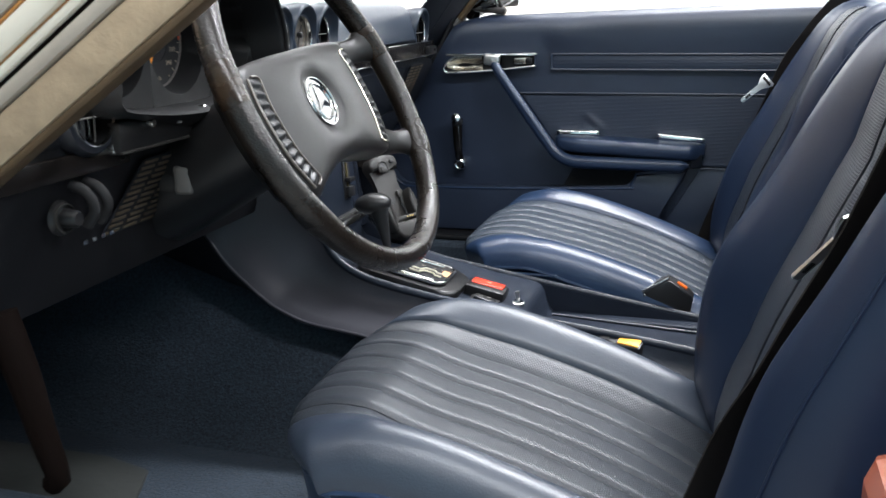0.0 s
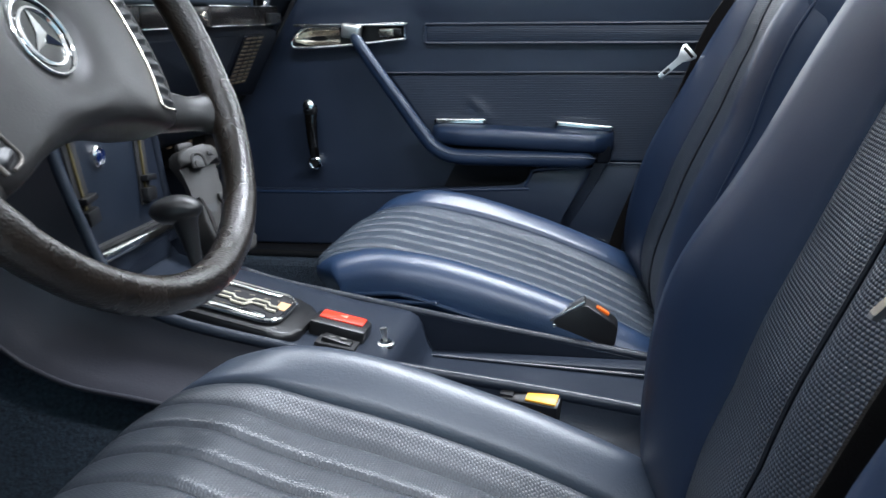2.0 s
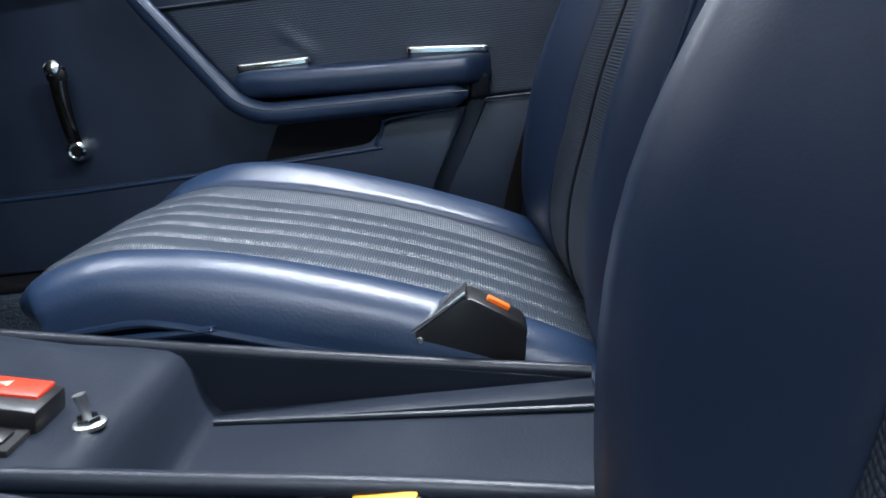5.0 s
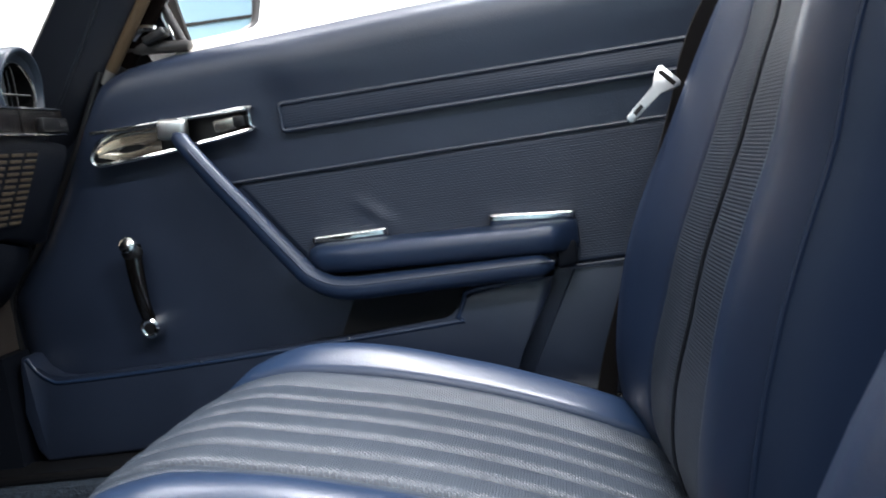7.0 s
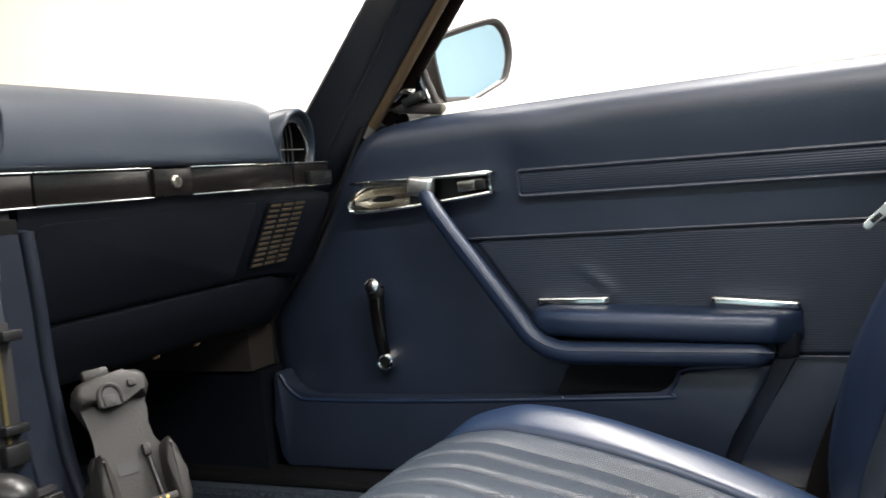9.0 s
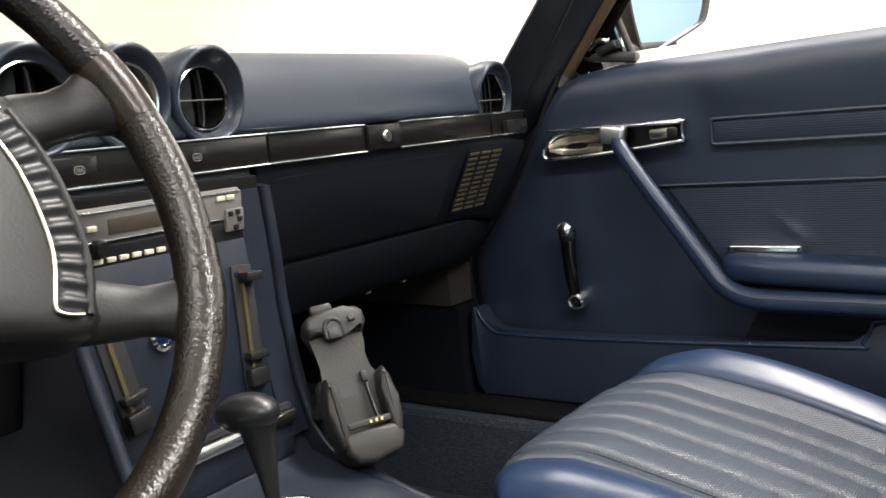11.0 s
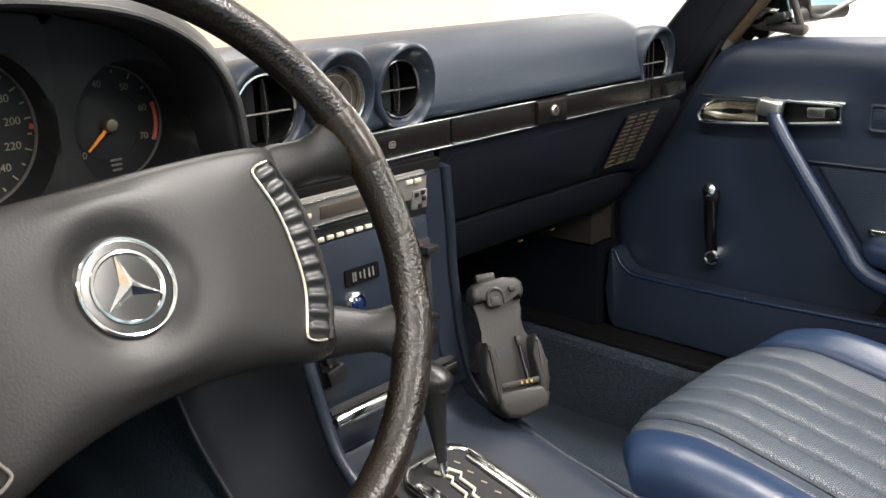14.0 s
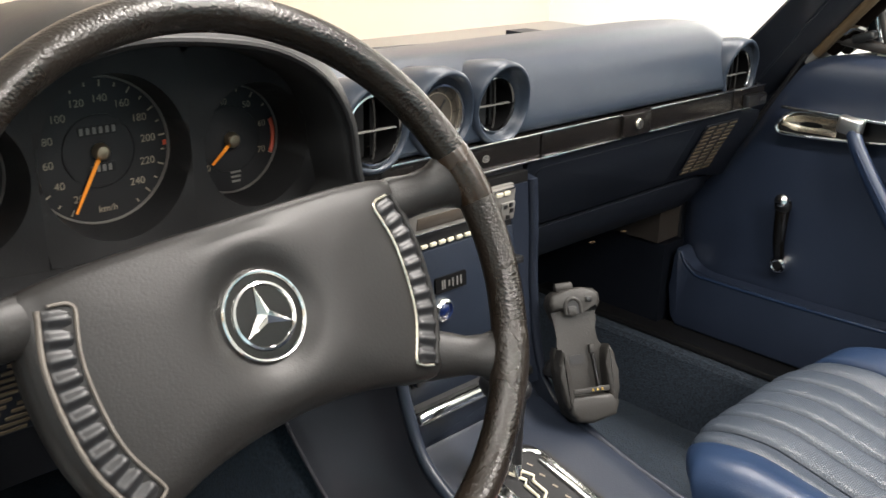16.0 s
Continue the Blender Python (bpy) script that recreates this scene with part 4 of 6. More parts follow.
def dashboard():
    d = thing("dashboard", "padded blue grey dashboard with round vents and dark brown trim strip", "dashboard", (-0.45, 0.05, 0.63))
    ys = [-0.60, -0.5, -0.462, -0.458, -0.4, -0.3, -0.2, -0.112, -0.106, -0.08, 0.0, 0.1, 0.2, 0.3, 0.4, 0.5, 0.56, 0.59, 0.62, 0.64, 0.66, 0.675]
    fine = sorted(set(ys + [round(-0.10 + 0.005 * k, 3) for k in range(1, 56)] + [round(0.535 + 0.005 * k, 3) for k in range(19)]))
    face = [(q.x, q.z) for q in spline([(x, 0, z) for x, z in FACE], 90)]
    pad = band(face, fine, 0.05, True)
    holes = [f for f in pad.faces if f.calc_center_median().x > -0.32 and any(math.hypot(f.calc_center_median().y - py, f.calc_center_median().z - pz) < lip * 1.03 for py, pz, px, lip, r, deep in PODS)]
    bmesh.ops.delete(pad, geom=holes, context="FACES")
    part("top_pad", pad, PADV, d, "soft blue grey dash pad", smooth=70)
    part("windscreen_seal", tube(spline([(-0.60, -0.58, 0.868), (-0.645, -0.3, 0.874), (-0.655, 0.05, 0.876), (-0.645, 0.4, 0.872), (-0.58, 0.66, 0.864)], 40), 0.007, 8), BLACK, d)
    part("defroster_slot", box(0.012, 0.30, 0.002, pose(-0.560, 0.16, 0.8935, 0, -12, 0), 0.0006), MATTE, d)
    # three central cowls and the one at the far end
    for i, (y, z, x, lip, r, deep) in enumerate(PODS):
        pod(d, y, z, x, lip, r, deep)
        if i != 1:
            air_vent(d, y, z, x - deep, r)
        else:
            m = DASH_AX(y, z, x - deep)
            c = part("clock", lathe([(r * 0.97, 0.0), (r * 0.95, -0.002), (0, -0.002)], m, 40), mat("beige clock face", (0.052, 0.043, 0.033), 0.42), d, "small round dash clock with beige face")
            part("chrome_ring", lathe([(r * 1.06, 0.001), (r * 1.04, 0.0065), (r * 0.97, 0.006), (r * 0.94, -0.001)], m, 40), CHROME, c)
            for k in range(12):
                a = radians(30 * k)
                part("tick", box(0.0008, 0.0038, 0.0006, m @ pose(r * 0.82 * math.sin(a), r * 0.82 * math.cos(a), -0.0012, 0, 0, -30 * k)), DIAL, c)
            part("pointer", box(0.0016, 0.018, 0.0008, m @ pose(0.005, 0.006, -0.0004, 0, 0, -38)), DIAL, c)
            part("pointer", box(0.0014, 0.023, 0.0008, m @ pose(-0.004, -0.010, 0.0004, 0, 0, -18)), DIAL, c)
            part("minute_ring", tube([m @ V3((r * 0.72 * math.cos(2 * math.pi * k / 40), r * 0.72 * math.sin(2 * math.pi * k / 40), -0.0016)) for k in range(40)], 0.0004, 6, True), WHITEP, c)
            part("hub", lathe([(0, 0.0055), (0.0032, 0.0052), (0.0044, 0.004), (0.0046, -0.002)], m, 16), BLACK, c)
    air_vent(d, -0.468, 0.826, -0.2480, 0.0285)
    part("vent_surround", lathe([(0.0290, 0.001), (0.036, 0.000), (0.040, -0.006), (0.042, -0.03)], DASH_AX(-0.468, 0.826, -0.2480), 36), PILLV, d)
    part("end_pad", box(0.10, 0.125, 0.092, pose(-0.3085, -0.515, 0.838, 0, 0, 0), 0.022, 4), PILLV, d, "navy vinyl end of the dash pad", smooth=60)
    # trim strip with bright edges
    for y0, y1 in ((-0.105, 0.176), (0.178, 0.318), (0.376, 0.568), (0.570, 0.652)):
        s = part("trim_strip", box(0.012, y1 - y0, 0.027, pose(-0.2620, (y0 + y1) / 2, 0.8305), 0.0015), STRIPM, d, "dark brown trim strip with bright edges")
        part("bright_edge", box(0.004, y1 - y0, 0.0022, pose(-0.2555, (y0 + y1) / 2, 0.8445), 0.0009), CHROME, s)
        part("bright_edge", box(0.004, y1 - y0, 0.0022, pose(-0.2555, (y0 + y1) / 2, 0.8165), 0.0009), CHROME, s)
    part("left_trim_strip", box(0.012, 0.20, 0.022, pose(-0.262, -0.505, 0.781), 0.002), STRIPM, d)
    lk = part("lock_block", box(0.017, 0.056, 0.027, pose(-0.2610, 0.347, 0.8300), 0.002), STRIPM, d, "black glovebox latch with chrome lock")
    part("lock_barrel", lathe([(0, 0.003), (0.0056, 0.003), (0.0066, 0.0015), (0.0068, 0)], DASH_AX(0.349, 0.8305, -0.2525), 24), SATIN, lk)
    part("key_slot", box(0.0012, 0.007, 0.001, DASH_AX(0.349, 0.8305, -0.2494) @ pose(0, 0, 0, 0, 0, 20)), MATTE, lk)
    for y, w in ((-0.025, 0.040), (0.088, 0.030)):
        sw = part("rocker_switch", box(0.014, w, 0.020, pose(-0.2622, y, 0.8300), 0.001), STRIPM, d)
        part("switch_mark", tube([(-0.2552, y + 0.004 + 0.0042 * p, 0.8300 + 0.0030 * q) for p, q in rounded(2, 2, 0.6, 3, 0, 0)], 0.0004, 6, True), RADIO, sw)
        for q in (-0.002, 0.0, 0.002):
            part("mark_bar", box(0.0006, 0.0008, 0.003, pose(-0.2550, y + 0.004 + q, 0.8300)), RADIO, sw)
    part("end_bracket", box(0.010, 0.050, 0.016, pose(-0.253, 0.622, 0.826), 0.002), BLACK, d)
    part("end_slot", box(0.003, 0.014, 0.006, pose(-0.2485, 0.634, 0.827)), MATTE, d)
    # glovebox side
    low = [(-0.45, 0.819), (-0.264, 0.817), (-0.264, 0.806), (-0.310, 0.7135), (-0.316, 0.7105), (-0.45, 0.70)]
    part("lower_panel", band(low, [0.166, 0.3, 0.45, 0.56, 0.60, 0.66], 0.0), SHADEV, d)
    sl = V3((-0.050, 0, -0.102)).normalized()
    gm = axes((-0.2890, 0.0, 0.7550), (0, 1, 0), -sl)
    part("glovebox_door", prism(rounded(0.315, 0.096, 0.008, 4, 0.345, 0.004), 0.0014, gm @ pose(0, 0, -0.0006), 0.0006), SHADEV, d, "dark blue glovebox lid")
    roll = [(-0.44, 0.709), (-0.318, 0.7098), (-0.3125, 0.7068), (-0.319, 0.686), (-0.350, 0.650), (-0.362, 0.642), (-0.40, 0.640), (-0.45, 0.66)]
    part("knee_roll", band(roll, [0.168, 0.35, 0.5, 0.58, 0.66], 0.02), SHADEV, d, "padded knee roll", smooth=60)
    for y in (0.40, 0.47):
        part("screw", lathe([(0, 0.003), (0.004, 0.002), (0.005, 0)], axes((-0.345, y, 0.645), (0, 1, 0), (1, 0, 0.4)), 10), SEAL, d)

    # speaker grilles at both ends: rows of small tan slots
    def grille(y0, y1, zt, zb, xt, xb, label, lean=0.0):
        along = V3((xb - xt, 0, zb - zt))
        L = along.length
        m = axes(((xt + xb) / 2, (y0 + y1) / 2, (zt + zb) / 2), (0, 1, 0), -along)
        w = y1 - y0
        g = part("speaker_grille", prism([(x + lean * y / L, y) for x, y in rounded(w * 1.04, L * 1.03, 0.004, 3)], 0.0012, m @ pose(0, 0, 0.0002), 0.0005), SHADEV, d, label)
        for i in range(12):
            for j in range(3):
                part("grille_slot", box(w * 0.26, L / 12 * 0.46, 0.0012, m @ pose((j - 1) * w * 0.345 + lean * (0.5 - (i + 0.5) / 12), L / 2 - (i + 0.5) * L / 12, 0.0018)), TANP, g)

    grille(0.526, 0.604, 0.800, 0.724, -0.2650, -0.3030, "dark speaker grille with rows of tan slots")
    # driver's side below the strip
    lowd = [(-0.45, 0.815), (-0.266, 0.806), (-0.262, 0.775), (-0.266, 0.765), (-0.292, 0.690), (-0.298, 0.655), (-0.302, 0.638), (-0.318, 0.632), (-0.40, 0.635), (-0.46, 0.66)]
    part("driver_lower_panel", band(lowd, [-0.605, -0.5, -0.4, -0.3, -0.2, -0.07]), KNEE_SHADEV, d, "driver's knee panel, darkened for shade", smooth=50)
    grille(-0.402, -0.310, 0.768, 0.692, -0.2600, -0.2890, "dark perforated grille with tan slots", 0.050)
    hl = part("light_switch", lathe([(0, 0.016), (0.0065, 0.016), (0.0085, 0.013), (0.0095, 0.0), (0.0155, -0.002), (0.0175, -0.006)], DASH_AX(-0.508, 0.733, -0.262), 26), BLACK, d, "black rotary light switch with worn ring")
    part("chrome_ring", lathe([(0.0152, -0.002), (0.0148, 0.001), (0.0132, 0.0012), (0.0128, -0.001)], DASH_AX(-0.508, 0.733, -0.262), 26), GREYP, hl)
    for y in (-0.488, -0.468):
        part("pull_lever", tube(spline([(-0.272, y, 0.762), (-0.252, y, 0.756), (-0.246, y + 0.004, 0.738), (-0.258, y + 0.006, 0.720)], 12), 0.0055, 10), MATTE, d)
    for k in range(4):
        part("lamp_mark", box(0.002, 0.006, 0.004, pose(-0.270, -0.475 + 0.014 * k, 0.700)), ALU, d)
    part("ash_slide", box(0.012, 0.05, 0.012, pose(-0.252, -0.42, 0.790), 0.002), ALU, d)
    ig = part("ignition_lock", box(0.022, 0.034, 0.034, pose(-0.246, -0.318, 0.737, 0, 0, 8), 0.005, 3), RADIO, d, "grey ignition lock surround")
    part("lock_face", lathe([(0, 0.010), (0.006, 0.009), (0.008, 0.004), (0.008, 0)], DASH_AX(-0.300, 0.738, -0.238), 18), CHROME, ig)
    part("lock_housing", lathe([(0.015, 0.016), (0.023, 0.014), (0.028, 0.004), (0.030, -0.03)], DASH_AX(-0.308, 0.734, -0.262), 28), BLACK, ig)
    return d


dashboard()


# ---- instrument binnacle ----
def binnacle():
    b = thing("instrument_cluster", "hooded black instrument cluster with orange needles", "instrument cluster", (-0.30, -0.28, 0.84))
    base = [(-0.455, 0.850), (-0.448, 0.897), (-0.425, 0.927), (-0.38, 0.951), (-0.32, 0.968), (-0.28, 0.975), (-0.23, 0.972), (-0.18, 0.962), (-0.140, 0.940), (-0.117, 0.908), (-0.110, 0.870), (-0.112, 0.830), (-0.20, 0.818), (-0.28, 0.815), (-0.37, 0.818), (-0.452, 0.830)]
    ring = spline([(0, y, z) for y, z in base], 72, True)[:-1]
    c = V3((0, -0.282, 0.905))

    def at(x, grow, out=0.0):
        rows = []
        for p in ring:
            k = min(1.0, max(0.35, (p.y + 0.47) / 0.15)) if grow > 1 else 1.0
            q = c + (p - c) * (1 + (grow - 1) * k) + (p - c).normalized() * out * k
            rows.append(V3((x, q.y, q.z)))
        return rows

    part("hood", loft([at(-0.40, 1.12, 0.010), at(-0.30, 1.13, 0.017), at(-0.250, 1.115, 0.015), at(-0.228, 1.085, 0.006), at(-0.219, 1.04), at(-0.224, 0.985), at(-0.30, 0.96), at(-0.308, 0.96)], True), BINN, b, "padded black instrument hood", smooth=70)
    part("hood_lip", tube([V3((-0.2195, p.y, p.z)) for p in at(0, 1.045)[8:50]], 0.0034, 8), BINN, b)
    poly = [(p.y, p.z) for p in at(0, 0.975)]

    def inside(y, z):
        hit = False
        for (ya, za), (yb, zb) in zip(poly, poly[1:] + poly[:1]):
            if (za > z) != (zb > z) and y < (yb - ya) * (z - za) / (zb - za) + ya:
                hit = not hit
        return hit

    gauges = [(-0.398, 0.888, 0.047, -0.470, -0.341), (-0.282, 0.890, 0.0565, -0.341, -0.224), (-0.1705, 0.882, 0.0458, -0.224, -0.095)]
    for gi, (gy, gz, r, ya, yb) in enumerate(gauges):
        n = 64
        inner, outer, deep = [], [], []
        for k in range(n):
            a = 2 * math.pi * k / n
            dy, dz = math.cos(a), math.sin(a)
            inner.append(V3((-0.268, gy + dy * r * 1.13, gz + dz * r * 1.13)) if gi == 0 else V3((-0.268, gy + dy * r * 1.02, gz + dz * r * 1.10)) if gi == 1 else V3((-0.268, gy + 0.007 + dy * r * 1.06, gz + dz * r * 1.12)))
            deep.append(V3((-0.301, gy + dy * r, gz + dz * r)))
            s = 0.2
            lim = min((yb - gy) / dy if dy > 1e-6 else 9, (ya - gy) / dy if dy < -1e-6 else 9)
            s = min(s, lim)
            while s > r * 1.15 and not inside(gy + dy * s, gz + dz * s):
                s -= 0.002
            outer.append(V3((-0.266, gy + dy * max(s, r * 1.03), gz + dz * max(s, r * 1.03))))
        g = part("gauge_panel", loft([outer, inner, deep], False), BINN, b, smooth=45)
        m = DASH_AX(gy, gz, -0.300)
        dial = part("dial", lathe([(r, 0.0), (r * 0.98, 0.0002), (0, 0.0002)], m, 56), DIAL, b, ("black combined gauge dial", "black speedometer dial", "black rev counter dial")[gi])
        part("dial_rim", lathe([(r * 1.0, 0.0), (r * 1.0, 0.002), (r * 0.985, 0.002), (r * 0.97, 0.0)], m, 56), mat("dull grey dial rim", (0.16, 0.15, 0.14), 0.4, 0.5) if gi == 0 else bpy.data.materials["dull grey dial rim"], dial)
        if gi == 1:
            part("inner_ring", lathe([(r * 0.50, 0.0003), (r * 0.50, 0.0012), (r * 0.485, 0.0012), (r * 0.485, 0.0003)], m, 40), BINN, dial)
            for k in range(12):
                a = radians(-150 + 26 * k)
                rr = r * 0.70
                lettering("numeral", str(20 * (k + 1)), 0.0082, m @ pose(rr * math.sin(a), rr * math.cos(a), 0.0008), WHITEP, dial)
            for k in range(24):
                a = -150 + 13 * k
                part("tick", box(0.0012, 0.0052 if k % 2 == 0 else 0.003, 0.0004, m @ pose(r * 0.90 * math.sin(radians(a)), r * 0.90 * math.cos(radians(a)), 0.0008, 0, 0, -a)), WHITEP, dial)
            lettering("unit", "km/h", 0.0075, m @ pose(0.002, -r * 0.80, 0.0008), WHITEP, dial)
            for zz, w, cells in ((0.016, 0.030, 6), (-0.013, 0.018, 4)):
                od = part("odometer", box(w, 0.0075, 0.0008, m @ pose(0.0 if cells == 6 else 0.002, zz, 0.0008)), MATTE, dial)
                for q in range(cells):
                    part("counter_bar", box(0.0026, 0.005, 0.0004, m @ pose(-w / 2 + (q + 0.5) * w / cells, zz, 0.0014)), RADIO, od)
            part("red_mark", box(0.003, 0.004, 0.0006, m @ pose(r * 0.93, -0.001, 0.001)), DULLR, dial)
            needle = (-151, 0.050)
        elif gi == 2:
            for k in range(7):
                a = radians(-132 + 41 * k)
                lettering("numeral", str(10 * (k + 1)), 0.0076, m @ pose(r * 0.70 * math.sin(a), r * 0.70 * math.cos(a), 0.0008), WHITEP, dial)
            for k in range(13):
                a = -132 + 20.5 * k
                part("tick", box(0.0011, 0.0045 if k % 2 == 0 else 0.0028, 0.0004, m @ pose(r * 0.90 * math.sin(radians(a)), r * 0.90 * math.cos(radians(a)), 0.0008, 0, 0, -a)), WHITEP, dial)
            arc = [m @ V3((r * 0.90 * math.sin(radians(a)), r * 0.90 * math.cos(radians(a)), 0.0009)) for a in range(72, 117, 3)]
            part("red_arc", tube(arc, 0.0019, 6), DULLR, dial)
            part("small_ring", lathe([(r * 0.62, 0.0003), (r * 0.62, 0.0008), (r * 0.60, 0.0008), (r * 0.60, 0.0003)], m, 40), BINN, dial)
            for q in range(3):
                part("print_bar", box(0.010 - 0.001 * q, 0.0018, 0.0004, m @ pose(0.003, -r * 0.62 - 0.004 * q, 0.0008)), RADIO, dial)
            needle = (-132, 0.0270)
        else:
            for k in range(4):
                a = 45 + 90 * k
                part("tick", box(0.002, 0.008, 0.0004, m @ pose(r * 0.82 * math.sin(radians(a)), r * 0.82 * math.cos(radians(a)), 0.0008, 0, 0, -a)), ORANGE, dial)
            needle = (70, 0.030)
        a = radians(needle[0])
        L = needle[1]
        part("needle", prism([(-0.0016, 0), (0.0016, 0), (0.0009, L), (-0.0009, L)], 0.001, m @ pose(0, 0, 0.004, 0, 0, -needle[0])), ORANGE, dial, "orange needle")
        part("needle_hub", lathe([(0, 0.0085), (0.0045, 0.008), (0.0062, 0.006), (0.0066, 0.002)], m, 24), mat("dull brass hub", (0.55, 0.45, 0.32), 0.35, 1.0) if gi == 0 else bpy.data.materials["dull brass hub"], dial)
    part("lower_bezel", box(0.05, 0.335, 0.034, pose(-0.262, -0.277, 0.800), 0.005), BINN, b)
    part("bezel_edge", box(0.004, 0.335, 0.003, pose(-0.2375, -0.277, 0.7855), 0.001), GREYP, b)
    # bright studs added where the bezel bar shows glints
    for gy, gw in ((-0.400, 0.012), (-0.350, 0.020), (-0.297, 0.022), (-0.268, 0.012)):
        part("glint_stud", lathe([(0, 0.010), (gw * 0.30, 0.010), (gw * 0.36, 0.008), (gw * 0.32, 0.0)], DASH_AX(gy, 0.8105, -0.2370), 18), ALU, b, "small bright stud standing in for a glint under the dials")
    return b


binnacle()


# ---- steering wheel ----
def steering_wheel():
    tilt, turn = 27.6, 3.5
    a = radians(tilt)
    C = V3((-0.085, -0.273, 0.827))
    m0 = axes(C, (0, 1, 0), (-math.sin(a), 0, math.cos(a))) @ pose(0, 0, 0, 0, 0, turn)
    w = thing("steering_wheel", "large four-spoke steering wheel, charcoal padded centre, worn black leather rim", "steering wheel", C)
    R, r = 0.197, 0.0131
    n = 120
    bm = bmesh.new()
    g = []
    for i in range(n):
        th = 2 * math.pi * i / n
        deg = math.degrees(th) % 360
        # rim is slimmer where the spokes join, with finger waves on the back
        near = min(abs((deg - s + 180) % 360 - 180) for s in (13, 167, 210, 330))
        rad = r * (1.0 + 0.03 * math.exp(-(near / 9) ** 2))
        row = []
        for k in range(18):
            ph = 2 * math.pi * k / 18
            wave = 1 + (0.025 * math.sin(th * 60) if math.sin(ph) < -0.3 else 0)
            q = R + rad * math.cos(ph)
            row.append(bm.verts.new((q * math.cos(th), q * math.sin(th), rad * 1.08 * math.sin(ph) * wave)))
        g.append(row)
    for i in range(n):
        for k in range(18):
            bm.faces.new((g[i][k], g[(i + 1) % n][k], g[(i + 1) % n][(k + 1) % 18], g[i][(k + 1) % 18]))
    bmesh.ops.transform(bm, matrix=m0, verts=bm.verts)
    part("rim", bm, RIMV, w, "worn glossy black leather grip", smooth=80)
    # padded centre
    half = [(0.0, 0.067), (0.05, 0.067), (0.10, 0.0655), (0.135, 0.061), (0.143, 0.050), (0.144, 0.035), (0.146, 0.0), (0.142, -0.035), (0.134, -0.062), (0.128, -0.080), (0.118, -0.088), (0.10, -0.086), (0.07, -0.077), (0.035, -0.071), (0.0, -0.069)]
    outline = half + [(-x, y) for x, y in half[-2:0:-1]]
    ring = spline([(x, y, 0) for x, y in outline], 96, True)[:-1]

    def lay(s, z, round_r=None, f=0.0):
        out = []
        for p in ring:
            q = V3((p.x * s, (p.y + 0.01) * s - 0.01, z))
            if round_r:
                an = math.atan2(p.y, p.x)
                q = q.lerp(V3((round_r * math.cos(an), round_r * math.sin(an), z)), f)
            out.append(m0 @ q)
        return out

    pad = loft([lay(0.86, -0.062), lay(0.97, -0.045), lay(1.0, -0.030), lay(0.99, -0.021), lay(0.965, -0.0155), lay(0.90, -0.0125), lay(0.75, -0.010, 0.10, 0.15), lay(0.5, -0.0075, 0.07, 0.6), lay(0.4, -0.0080, 0.046, 1.0), lay(0.4, -0.0098, 0.037, 1.0), lay(0.4, -0.0130, 0.0315, 1.0), lay(0.3, -0.0150, 0.02, 1.0)], True)
    part("hub_pad", pad, GREYV, w, "charcoal grained padded hub", smooth=70)
    # spokes
    for sx in (-1, 1):
        for pts, wid, skew, mid_deg in (([(0.094, 0.0400), (0.120, 0.0425), (0.140, 0.0440), (0.158, 0.0430), (0.171, 0.0425), (0.180, 0.0425), (0.187, 0.0425)], (0.026, 0.034, 0.035, 0.031, 0.034, 0.043, 0.062), -0.22, 12.9), ([(0.094, -0.0620), (0.116, -0.0690), (0.136, -0.0770), (0.149, -0.0835), (0.159, -0.0880), (0.166, -0.0920), (0.1715, -0.0955)], (0.030, 0.040, 0.034, 0.028, 0.030, 0.039, 0.056), 0.50, 330.5)):
            rings = []
            for i, ((x, y), ww) in enumerate(zip(pts, wid)):
                z = (-0.034, -0.027, -0.0235, -0.0185, -0.0120, -0.0060, -0.0010)[i]
                th = (0.010, 0.0110, 0.0112, 0.0108, 0.0110, 0.0118, 0.0125)[i]
                sk = skew * (0.3, 0.3, 0.4, 0.6, 0.8, 1.0, 1.0)[i]
                rings.append([m0 @ V3((sx * (x + sk * dy), y + dy, z + dz)) for dy, dz in [(ww / 2 * math.cos(t), th * math.copysign(abs(math.sin(t)) ** 0.8, math.sin(t))) for t in [2 * math.pi * k / 20 for k in range(20)]]])
            part("spoke", loft(rings), GREYV, w, smooth=80)
            # smooth sleeve over the rim at the spoke's end
            sl = []
            for k in range(17):
                th = radians(mid_deg - 6.2 + 12.4 * k / 16)
                swell = r * (1.03 + 0.06 * math.sin(math.pi * k / 16) ** 0.5)
                sl.append([m0 @ V3((sx * (R + swell * math.cos(q)) * math.cos(th), (R + swell * math.cos(q)) * math.sin(th), 1.08 * swell * math.sin(q))) for q in [2 * math.pi * j / 20 for j in range(20)]])
            part("rim_sleeve", loft(sl), SLEEVE if mid_deg < 90 else RIMV, w, "smooth sleeve worn brown by handling" if mid_deg < 90 else "", smooth=80)
    # ribbed horn bars in bright frames
    for sx in (-1, 1):
        mid = spline([(sx * 0.1185, 0.0458, 0), (sx * 0.1255, 0.010, 0), (sx * 0.1215, -0.038, 0), (sx * 0.1065, -0.0735, 0)], 44)
        wid = 0.0098
        L, Rr = [], []
        for i, p in enumerate(mid):
            t = (mid[min(i + 1, 44)] - mid[max(i - 1, 0)]).normalized()
            nn = V3((t.y, -t.x, 0))
            L.append(p + nn * wid)
            Rr.append(p - nn * wid)
        inner, outer = (L, Rr) if (L[20].x - Rr[20].x) * sx < 0 else (Rr, L)
